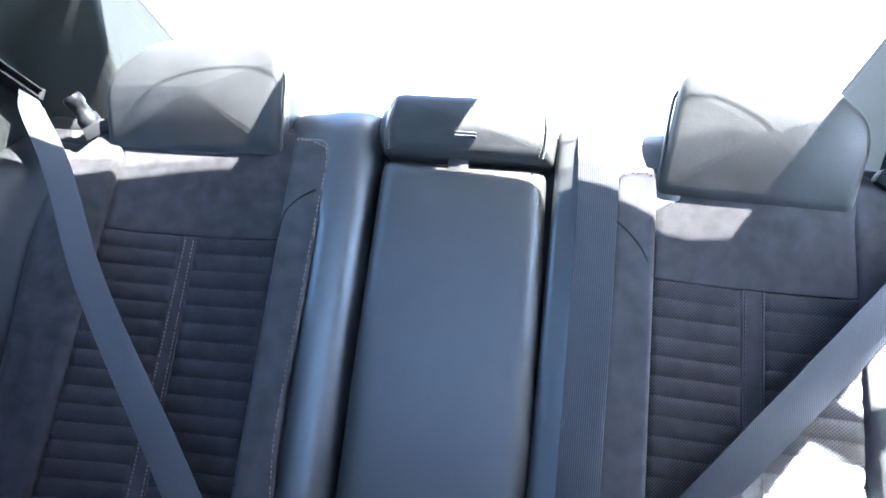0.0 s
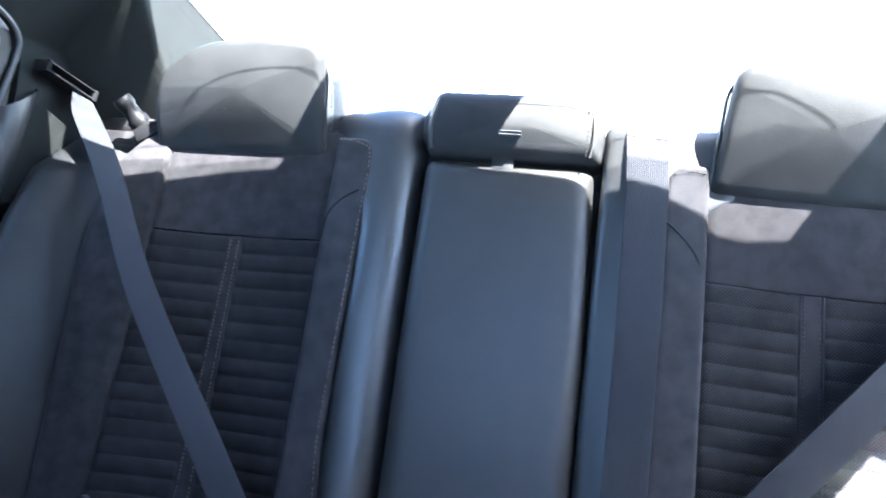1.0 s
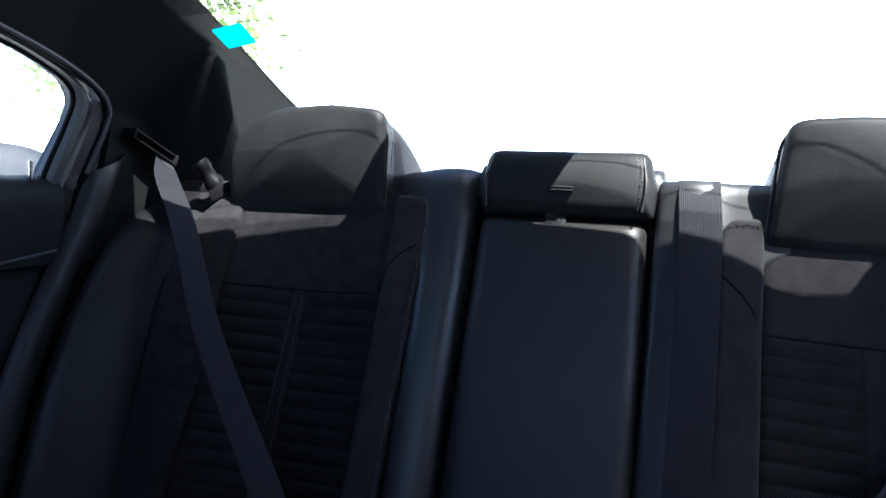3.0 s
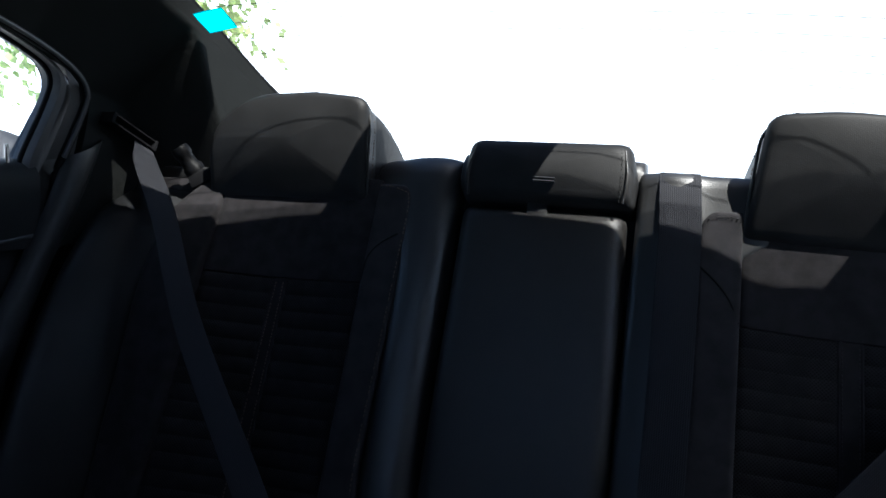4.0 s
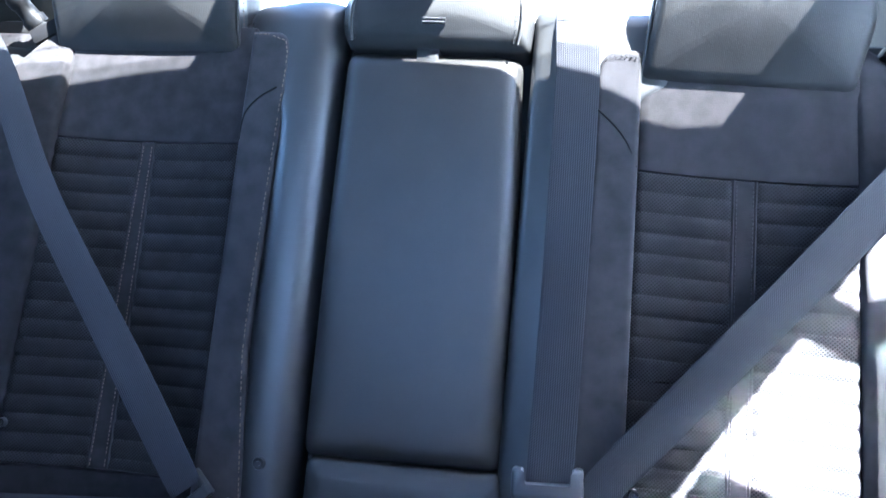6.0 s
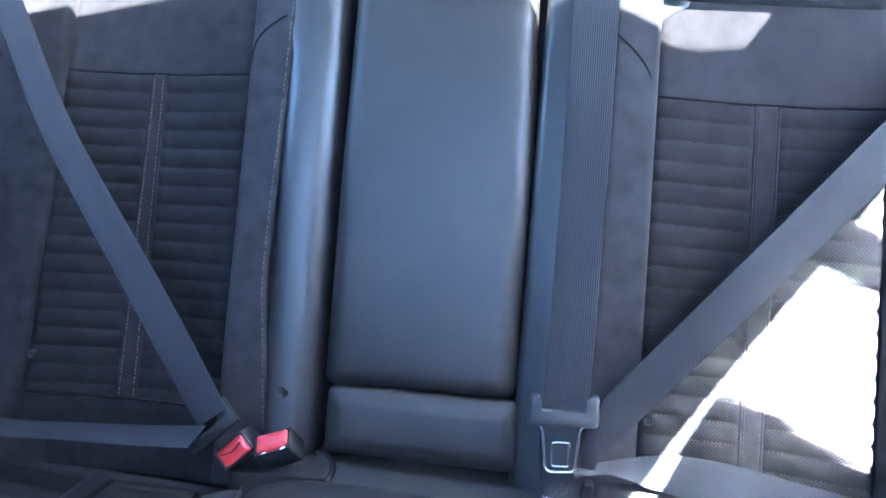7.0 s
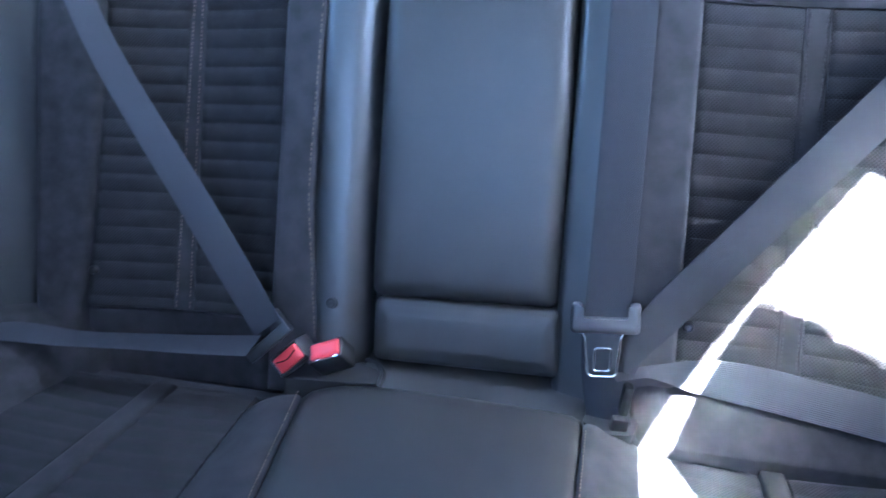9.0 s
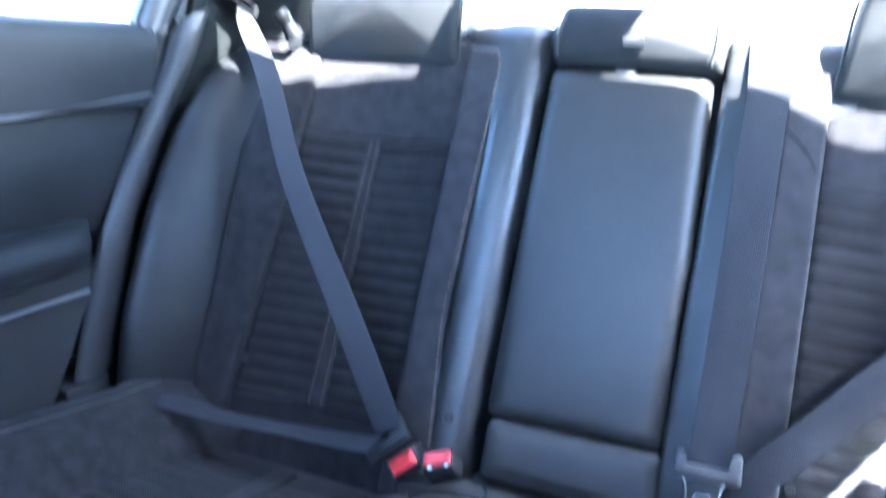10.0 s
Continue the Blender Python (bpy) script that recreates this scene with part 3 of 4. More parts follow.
# ---- rear doors ----
def rear_door(sx):
    d = thing("rear_door", "black vinyl lined rear car door with armrest", "car door", Matrix(), "rear doors")

    def upper(u, v):
        z = 0.930 - 0.120 * v
        bulge = 0.026 * math.sqrt(max(0, 1 - (1 - min(1, v * 3.2)) ** 2)) if v < 0.3125 else 0.026
        y1 = 0.026 - 0.02 * v ** 2
        return sx * (0.706 - bulge - 0.008 * v), -0.80 + (y1 + 0.80) * u, z

    part("upper_roll", sheet(upper, even(10), even(16), (sx * 0.02, 0, 0)), DOOR_VINYL, d, "black padded upper door roll")
    trim = [(sx * 0.676, y, 0.804 + 0.09 * max(0, y + 0.24)) for y in [-0.8 + 0.081 * k for k in range(11)]]
    part("trim_strip", tube(bmesh.new(), trim, 0.004), PLASTIC_GREY, d, "dark grey trim strip")

    def middle(u, v):
        y0, y1 = -0.80, 0.004 - 0.10 * v
        y = y0 + (y1 - y0) * u
        zt = 0.801 + 0.09 * max(0, y + 0.24)
        return sx * (0.690 - 0.012 * math.sin(math.pi * v)), y, zt + (0.63 - zt) * v

    part("middle_panel", sheet(middle, even(10), even(10), (sx * 0.02, 0, 0)), DOOR_VINYL, d, "black vinyl middle panel")
    prof = [(0.692, 0.672), (0.665, 0.672), (0.635, 0.662), (0.622, 0.64), (0.63, 0.615), (0.665, 0.60), (0.692, 0.598)]

    def rest(u, v):
        k = v * (len(prof) - 1)
        i = min(int(k), len(prof) - 2)
        p = Vector(prof[i]).lerp(Vector(prof[i + 1]), k - i)
        shrink = max(0.0, (u - 0.86) / 0.14) ** 2
        x = p.x + (0.692 - p.x) * shrink
        return sx * x, -0.80 + 0.69 * u, p.y - 0.012 * u

    part("armrest", sheet(rest, ease(20), even(18)), DOOR_VINYL, d, "black padded door armrest")

    def lower(u, v):
        y1 = -0.105 - 0.33 * v
        return sx * (0.678 - 0.02 * math.sin(math.pi * v)), -0.80 + (y1 + 0.80) * u, 0.60 - 0.55 * v

    part("lower_panel", sheet(lower, even(10), even(10), (sx * 0.02, 0, 0)), PLASTIC, d, "black plastic lower panel")
    strip = [(sx * 0.655, -0.78 + 0.63 * k / 8, 0.563) for k in range(9)]
    part("pull_strip", tube(bmesh.new(), strip, 0.003), TRIM_LINE, d, "thin satin grey strip")
    pin = bmesh.new()
    tube(pin, [(sx * 0.693, -0.016, 0.925), (sx * 0.693, -0.016, 0.950)], 0.0035)
    part("lock_pin", pin, CHROME, d, "bright lock pin on the sill")
    # inner frame of the window's rear corner and the door seal behind it
    inward = lambda p: Vector((p.x - sx * 0.22 * max(0.0, p.z - 0.91), p.y, p.z))
    rim = [(-0.52, 1.186), (-0.25, 1.136), (-0.09, 1.100), (-0.037, 1.085), (0.020, 1.062), (0.040, 1.038), (0.033, 1.000), (0.012, 0.940), (0.008, 0.915)]
    far = [(-0.52, 1.194), (-0.25, 1.144), (-0.09, 1.108), (0.0, 1.082), (0.062, 1.056), (0.086, 1.030), (0.084, 1.002), (0.062, 0.932), (0.056, 0.908)]
    a = [inward(p) for p in smooth_path([(sx * 0.690, y, z) for y, z in rim], 6)]
    b = [inward(p) for p in smooth_path([(sx * 0.690, y, z) for y, z in far], 6)]
    steps = [(0.0, 0.020), (0.02, 0.002), (0.10, -0.002), (0.36, 0.0), (0.42, 0.007), (0.58, 0.008), (0.64, 0.012), (1.0, 0.020)]

    def frame_face(u, v):
        k = round(v * (len(a) - 1))
        q, back = steps[round(u * (len(steps) - 1))]
        p = a[k].lerp(b[k], q)
        return p.x + sx * back, p.y, p.z

    part("window_frame", sheet(frame_face, even(len(steps) - 1), even(len(a) - 1), (sx * 0.006, 0, 0)), PLASTIC_GREY, d, "dark grey plastic window frame")
    part("glass_run", tube(bmesh.new(), [p + Vector((sx * 0.012, 0, 0)) for p in a], 0.004), RUBBER, d, "black rubber glass run")
    line = [(-0.5, 1.192), (-0.25, 1.144), (-0.09, 1.108), (0.0, 1.082), (0.060, 1.056), (0.087, 1.031), (0.088, 1.002), (0.062, 0.925), (0.046, 0.87), (0.018, 0.80), (-0.07, 0.64), (-0.155, 0.46)]
    s = thing("door_seal", "black rubber door seal along the body", "door seal", Matrix(), "door seals")
    cord = [inward(p) for p in smooth_path([(sx * 0.684, y, z) for y, z in line], 8)]
    part("cord", tube(bmesh.new(), cord, 0.0065), RUBBER, s)
    part("lip", tube(bmesh.new(), [p + Vector((-sx * 0.005, -0.003, 0)) for p in cord[:56]], 0.0035), PLASTIC_GREY, s, "grey edge of the seal")
    # grey trim strip between the door and the seat
    b = thing("sill_trim", "dark grey plastic strip between door and seat", "trim strip", Matrix(), "side trim strips")
    line = smooth_path([(sx * 0.664, 0.088, 0.95), (sx * 0.662, 0.046, 0.87), (sx * 0.660, -0.020, 0.77), (sx * 0.660, -0.068, 0.68), (sx * 0.660, -0.102, 0.604), (sx * 0.662, -0.152, 0.43)], 6)

    def strip_face(u, v):
        p = line[round(v * (len(line) - 1))]
        a = math.pi * u
        return sx * (abs(p.x) - 0.018 * math.sin(a) + 0.014), p.y + 0.014 - 0.036 * math.cos(a), p.z - 0.014 * math.cos(a)

    part("strip", sheet(strip_face, even(10), even(len(line) - 1)), PLASTIC, b)
    part("foot", box(bmesh.new(), (sx * 0.655, -0.20, 0.30), (sx * 0.70, -0.122, 0.428), 0.008), PLASTIC, b)
    return d


rear_door(-1)

# ---- rear seat: backrests ----
ROW = 0.0235
HEAD = 0.354      # height of the seam over the quilted rows


def bead(x, z):
    f = ((HEAD - z) / ROW) % 1.0
    g = abs(2 * f - 0.94) / (0.94 if f < 0.47 else 1.06)
    return 0.0021 * (1 - g ** 2.2)


def backrest(sx):
    left = sx < 0
    b = thing("split_bench", "charcoal suede and black leather rear seat back, quilted", "car seat", SEAT, "rear backrests")
    inner = (lambda z: 0.235 + (0.36 - z) * 0.017) if left else (lambda z: 0.248 + (0.36 - z) * 0.022)
    outer = (lambda z: 0.482 + 0.02 * (0.355 - z) + 0.1 * (0.355 - z) ** 2) if left else (lambda z: 0.482 + (0.355 - z) * 0.04)
    sa = (lambda z: 0.355 + (0.354 - z) * 0.018) if left else (lambda z: 0.356 + (0.354 - z) * 0.031)
    sb = (lambda z: 0.372 + (0.354 - z) * 0.038) if left else (lambda z: 0.380 + (0.354 - z) * 0.027)
    S = lambda f: (lambda z: sx * f(z))

    def face(x, z):
        q = min(1.0, max(0.0, (abs(x) - 0.25) / 0.24))
        flat = 1 - min(1.0, max(0.0, (z - 0.34) / 0.11))
        hollow = 0.012 * math.sin(math.pi * q) * flat * flat * (3 - 2 * flat)
        return 0.002 + hollow - 0.012 * q ** 3 * flat

    # dark core that closes the gaps between the panels
    core = rounded([(sx * 0.128, -0.09, 0.02), (sx * 0.60, -0.09, 0.03), (sx * 0.60, 0.36, 0.06), (sx * 0.50, 0.50, 0.06), (sx * 0.30, 0.52, 0.03), (sx * 0.132, 0.55, 0.02)])
    part("core", loft(core, [(0.01, 0.022), (0.0, 0.04), (0.0, 0.12), (0.01, 0.13)]), DARK, b)
    # leather roll along the armrest, widening to the shoulder over the suede
    wide = 0.058 if left else 0.090
    roll = pad(sx * 0.118, lambda z: sx * (0.2 + wide * min(1, max(0, (z - 0.40) / 0.06))), -0.145, lambda u: 0.557 - 0.004 * u if left else 0.545, lambda x, z: 0.003 + 0.02 * max(0, z - 0.4) - 0.011 * max(-1.0 if left else 0.4, math.sin(math.pi * (abs(x) - 0.12) / 0.09)), r=0.030 if left else 0.014, rz=0.035 if left else 0.018, depth=0.10, nx=22, nz=34)
    part("leather_roll", roll, LEATHER_GLOSS, b, "black leather roll beside the armrest")
    # suede strip with rounded head
    sz = 0.503 if left else 0.494
    def strip_in(z):
        h = max(0.0, (z - (sz - 0.026)) / 0.026)
        base = (0.180 + 0.012 * max(0, (0.45 - z) / 0.3 if z > 0.15 else 1)) if left else 0.197
        if left and z < 0.1:
            base -= 0.012 * (0.1 - z) / 0.124
        return base + 0.022 * (1 - math.sqrt(max(0, 1 - h * h)))
    strip = pad(lambda z: sx * strip_in(z), S(inner), -0.145, sz, lambda x, z: -0.0065 + 0.02 * max(0, z - 0.4), r=0.0045, depth=0.05, nx=14, nz=40)
    part("suede_strip", strip, SUEDE_BOUNCE, b, "charcoal suede side strip")
    # quilted panel in two halves with a plain band between
    rows = [i / 256 for i in range(257)]
    z1 = HEAD
    z0 = z1 - 17.6 * ROW
    part("quilted_panel", pad(S(inner), S(sa), z0, z1, lambda x, z: face(x, z), r=0.0022, depth=0.04, nx=10, vs=rows, bead=bead), QUILT, b, "perforated charcoal suede in horizontal quilted rows")
    part("quilted_panel", pad(S(sb), S(outer), z0, z1, lambda x, z: face(x, z), r=0.0022, depth=0.04, nx=10, vs=rows, bead=bead), QUILT, b, "perforated charcoal suede in horizontal quilted rows")
    part("foot_panel", pad(S(inner), S(lambda z: outer(max(z, -0.06)) + 0.05), -0.24 if left else -0.16, z0, lambda x, z: face(x, z) + 0.004 + (0.25 * max(0.0, z0 - z) if left else 0.0), r=0.006, depth=0.04, nx=10, nz=10), SUEDE, b, "smooth charcoal suede foot")
    part("centre_band", pad(S(sa), S(sb), z0, z1, lambda x, z: face(x, z) - 0.0016, r=0.0018, depth=0.03, nx=10, nz=40), SUEDE, b, "plain charcoal suede band")
    part("upper_panel", pad(S(inner), S(lambda z: outer(min(z, 0.36))), z1, 0.505, lambda x, z: face(x, z) - 0.002 + (0.002 if left else 0.001) * min(1, max(0, (z - 0.36) / 0.06)), r=0.0022, depth=0.05, nx=14, nz=20), SUEDE, b, "smooth charcoal suede upper panel")
    # outer suede strip and shoulder
    shoulder = lambda u: 0.525 - 0.085 * u ** 1.6
    climb = (lambda x, z: 0.0) if left else (lambda x, z: 0.80 * max(0.0, x - outer(z)) * min(1.0, max(0.0, (0.28 - z) / 0.1)))
    part("outer_strip", pad(S(outer), lambda z: sx * 0.566, -0.14, shoulder, lambda x, z: face(0.49, z) - (0.012 if left else 0.005) + 0.25 * max(0, z - 0.44) - 0.20 * max(0, abs(x) - 0.49) * (1 if z < 0.3 else max(0, 1 - (z - 0.3) / 0.15)) - climb(x, z), r=0.008, rz=0.02, depth=0.07, nx=12, nz=34), SUEDE, b, "charcoal suede outer strip")

    # side bolster
    prof = [(0.556, -0.012), (0.582, -0.055), (0.608, -0.098), (0.630, -0.120), (0.650, -0.116), (0.662, -0.085), (0.668, -0.02), (0.668, 0.08)]
    curve = smooth_path([(a, c, 0) for a, c in prof], 5)

    def bolster(u, v):
        z = -0.10 + 0.590 * v
        p = curve[round(u * (len(curve) - 1))]
        k = 1.0 if z < 0.12 else max(0.0, 1 - ((z - 0.12) / 0.370) ** 2.2)
        k *= 1 - 0.22 * max(0, (0.02 - z) / 0.12)
        y = -0.012 + (p.y + 0.012) * (k if p.y < 0 else 1) + 0.05 * max(0, v - 0.88) / 0.12 * (1 if p.y < 0.05 else 0)
        return sx * p.x, y, z

    part("side_bolster", sheet(bolster, even(len(curve) - 1), even(40), (0, 0.03, 0)), LEATHER_SOFT, b, "black leather side bolster")

    # seams
    y_at = lambda x, z: face(x, z) - 0.0036
    for f in (sa, sb):
        off = -0.003 if f is sa else 0.003
        part("welt", tube(bmesh.new(), [(sx * f(z), face(f(z), z) - 0.0002, z) for z in [z1 - (z1 - z0) * k / 20 for k in range(21)]], 0.0021, 6), SUEDE, b)
        stitching(b, [(sx * (f(z) - off), y_at(f(z), z) + 0.0012, z) for z in [z1 - 0.006 - (z1 - z0 - 0.01) * k / 30 for k in range(31)]], THREAD if left else THREAD_DARK, pitch=0.0052, length=0.0034, radius=0.0007, name="band_stitching")
    if left:
        zs = [sz - 0.012 - 0.0155 * k for k in range(37)]
        line = [(-0.230, -0.0062, sz - 0.0045), (-0.210, -0.0062, sz - 0.005)] + [(sx * (strip_in(z) + 0.0045), -0.0065 + 0.02 * max(0, z - 0.4), z) for z in zs]
        stitching(b, line, THREAD, radius=0.0007)
    else:
        stitching(b, smooth_path([(0.2045, -0.0062, sz - 0.013), (0.225, -0.0066, sz - 0.009), (0.245, -0.0062, sz - 0.012)], 8), THREAD_DARK, pitch=0.0055, radius=0.0012)
    # curved seam across the strip
    arc = [(-0.1925, 0.431), (-0.215, 0.416), (-0.2305, 0.394), (-0.2335, 0.362)] if left else [(0.199, 0.421), (0.218, 0.404), (0.2345, 0.383), (0.2465, 0.356)]
    arc = smooth_path([(px, -0.0062 + (0.0018 if k == 3 else 0.0), pz) for k, (px, pz) in enumerate(arc)], 8)
    part("seam", tube(bmesh.new(), arc, 0.0011), RUBBER, b)
    # row stitches
    bm_rows = []
    for k in range(1, 18):
        z = z1 - k * ROW
        for fa, fb in ((inner, sa), (sb, outer)):
            bm_rows.append([(sx * (fa(z) + (fb(z) - fa(z)) * q), face(fa(z) + (fb(z) - fa(z)) * q, z) - 0.0002, z - 0.0004) for q in [0.06 + 0.88 * i / 8 for i in range(9)]])
    for line in bm_rows:
        stitching(b, line, THREAD_DARK, pitch=0.0044, length=0.0026, radius=0.0006, name="row_stitching")
    # push pins
    for px, pz in ([(-0.160, -0.022), (-0.494, -0.011)] if left else [(0.267, -0.006)]):
        bm = bmesh.new()
        r = 0.0085 if abs(px) < 0.2 else 0.006
        rings = [(r * s, h) for s, h in ((1.0, 0.004), (1.0, -0.001), (0.8, -0.0035), (0.72, -0.0025), (0.35, -0.002), (0.3, -0.0035))]
        loops = [[bm.verts.new((px + q * math.cos(a), -0.006 + (0.004 if px > 0.2 else -0.008 if px < -0.3 else 0.0) + h, pz + q * math.sin(a))) for a in [2 * math.pi * k / 16 for k in range(16)]] for q, h in rings]
        for la, lb in zip(loops, loops[1:]):
            for k in range(16):
                bm.faces.new((la[k], la[(k + 1) % 16], lb[(k + 1) % 16], lb[k]))
        bm.faces.new(loops[-1])
        bmesh.ops.recalc_face_normals(bm, faces=bm.faces)
        part("push_pin", bm, PLASTIC, b, "round black plastic push pin")
    # the rows and seams fall a little towards the door, and stand higher on the wider half
    for c in b.children:
        if c.name.split(".")[0] in ("quilted_panel", "foot_panel", "centre_band", "upper_panel", "welt", "row_stitching", "band_stitching"):
            for v in c.data.vertices:
                v.co.z += (0.005 if left else 0.0) - 0.024 * max(0.0, abs(v.co.x) - 0.245)
    return b


backrest(-1)
backrest(1)

# ---- middle of the backrest: armrest, its recess, lower pad ----
mid = thing("bench_middle", "black leather middle seat back around the armrest recess", "car seat", SEAT)
part("recess", box(bmesh.new(), (-0.135, 0.045, -0.10), (0.135, 0.12, 0.545), 0.01), DARK, mid)
low_pad = rounded([(-0.106, -0.090, 0.012), (0.131, -0.086, 0.012), (0.123, -0.003, 0.014), (-0.107, -0.009, 0.014)])
part("lower_pad", loft(low_pad, pillow(-0.004, 0.003, 0.014, 0.06, 0.035)), LEATHER, mid, "black leather pad under the armrest")
part("top_roll", pad(-0.125, 0.125, 0.50, 0.568, lambda x, z: 0.012, r=0.01, rz=0.03, depth=0.09), LEATHER, mid)

arm = thing("folding_armrest", "black leather folding armrest, stowed upright in the backrest", "armrest", SEAT)
arm_outline = rounded([(-0.115, -0.011, 0.016), (0.120, -0.004, 0.016), (0.117, 0.25, 1.5), (0.107, 0.487, 0.02), (-0.112, 0.486, 0.02), (-0.115, 0.25, 1.5)], 8)
part("pad", dome(arm_outline, -0.001, 0.006, 0.024, power=0.5, skirt=(0.006,)), LEATHER, arm)
part("shell", loft(rounded([(-0.108, 0.006, 0.012), (0.111, 0.010, 0.012), (0.101, 0.480, 0.018), (-0.106, 0.480, 0.018)], 8), [(0.0, 0.028), (0.0, 0.075)]), PLASTIC, arm, "black plastic armrest shell")


# ---- headrests ----
def outer_headrest(sx):
    h = thing("headrest", "black leather outer headrest with stitched piping", "headrest", SEAT @ pose(-0.005 if sx > 0 else 0.0, 0, 0), "rear headrests")
    low, far, top, tip = (0.475, 0.007, -0.003, 0.008) if sx < 0 else (0.459, -0.012, -0.012, 0.008)
    out = rounded([(sx * 0.249, low, 0.010), (sx * 0.274, 0.640 + top, 0.030), (sx * 0.36, 0.648 + top, 0.25), (sx * (0.455 + far), 0.640 + top, 0.12), (sx * (0.513 + far), 0.590 + top, 0.05), (sx * (0.516 + far), 0.545, 0.08), (sx * (0.492 + far), low - tip, 0.012)], 8)
    if sx < 0:
        out = out[::-1]

    def nod(p):
        """Leans the headrest's face forward over the backrest, less so towards its back."""
        up = (p[2] - 0.468) / 1.17
        y = -0.31 * up * (1 - min(1.0, max(0.0, p[1] / 0.147)))
        if sx < 0:
            y += 0.010 * min(1.0, max(0.0, (0.56 - p[2]) / 0.085))
        return Vector((0.13 + (p[0] - 0.13) * (1 + y / 0.86), p[1] + y, 0.468 + up))

    def leant(bm):
        for v in bm.verts:
            v.co = nod(v.co)
        return bm

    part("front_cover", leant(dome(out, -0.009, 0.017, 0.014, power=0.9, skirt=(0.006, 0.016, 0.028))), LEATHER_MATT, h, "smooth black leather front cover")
    # the back half sweeps rearwards and down into the shoulder
    c = Vector((sx * 0.383, 0.54))
    bm = bmesh.new()
    loops = []
    for q in range(11):
        t = q / 10
        ring = []
        for p in out:
            dx, dz = p.x - c.x, p.y - c.y
            grow = 1 + (0.15 * t - 0.04 * t * t) * max(0.0, min(1.0, (0.085 - dz) / 0.085))
            ztop = dz if dz < 0 else dz * (1 - 0.72 * t ** 2)
            inward = (0.034 if sx < 0 else 0.020) * t ** 0.8 * (1.0 if dz > -0.02 else max(0.0, 1 + (dz + 0.02) / 0.05)) if sx * dx < 0 else 0.0
            ring.append(bm.verts.new((c.x + dx * grow - sx * inward, 0.030 + 0.117 * t, c.y + ztop)))
        loops.append(ring)
    n = len(out)
    for a, b in zip(loops, loops[1:]):
        for k in range(n):
            bm.faces.new((a[k], a[(k + 1) % n], b[(k + 1) % n], b[k]))
    bm.faces.new(loops[-1])
    bmesh.ops.recalc_face_normals(bm, faces=bm.faces)
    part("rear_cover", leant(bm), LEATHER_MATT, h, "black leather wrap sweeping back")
    # piping and a thread line along both upright edges
    inner_edge = smooth_path([(sx * 0.2505, 0.000, low + 0.006), (sx * 0.2600, 0.000, 0.55), (sx * 0.2655, 0.001, 0.592), (sx * 0.2735, 0.003, 0.622 + top)], 8)
    outer_edge = smooth_path([(sx * (0.491 + far), 0.000, low - tip + 0.008), (sx * (0.512 + far), 0.003, 0.545), (sx * (0.510 + far), 0.005, 0.585 + top), (sx * (0.485 + far), 0.009, 0.624 + top), (sx * (0.455 + far), 0.011, 0.639 + top)], 8)
    inner_edge, outer_edge = [nod(p) for p in inner_edge], [nod(p) for p in outer_edge]
    for e in (inner_edge, outer_edge):
        part("piping", tube(bmesh.new(), e, 0.0022), LEATHER, h)
    stitching(h, [(p.x - sx * 0.002, p.y + 0.013, p.z) for p in inner_edge], THREAD, pitch=0.0052, length=0.0034, radius=0.0007)
    stitching(h, [(p.x + sx * 0.004, p.y + 0.010, p.z) for p in outer_edge], THREAD_DARK, pitch=0.006, radius=0.0009)
    return h


outer_headrest(-1)
outer_headrest(1)

ch = thing("centre_headrest", "low black leather centre headrest with small grey tag", "headrest", SEAT, "rear headrests")
c_out = rounded([(-0.109, 0.487, 0.012), (0.114, 0.487, 0.012), (0.118, 0.525, 0.05), (0.106, 0.578, 0.02), (-0.110, 0.576, 0.02), (-0.114, 0.525, 0.05)], 8)
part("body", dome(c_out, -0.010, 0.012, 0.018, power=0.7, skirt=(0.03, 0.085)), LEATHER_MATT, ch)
for sx in (-1, 1):
    edge = smooth_path([(sx * 0.101, -0.012, 0.492), (sx * 0.104, -0.016, 0.527), (sx * 0.098, -0.010, 0.564)], 6)
    part("piping", tube(bmesh.new(), edge, 0.0018), LEATHER, ch)
    stitching(ch, [(p.x - sx * 0.005, p.y - 0.003, p.z) for p in edge], THREAD_DARK, pitch=0.0052, length=0.0034, radius=0.0007)
tag = bmesh.new()
box(tag, (-0.014, -0.0255, 0.5165), (0.014, -0.018, 0.5177), 0.0)
box(tag, (-0.014, -0.0250, 0.5125), (0.014, -0.018, 0.5135), 0.0)
part("tag", tag, TRIM_LINE, ch, "small grey two-line tag", smooth=False)
part("post", box(bmesh.new(), (-0.022, 0.0, 0.44), (0.006, 0.04, 0.50), 0.003), PLASTIC, ch, "black plastic headrest post")

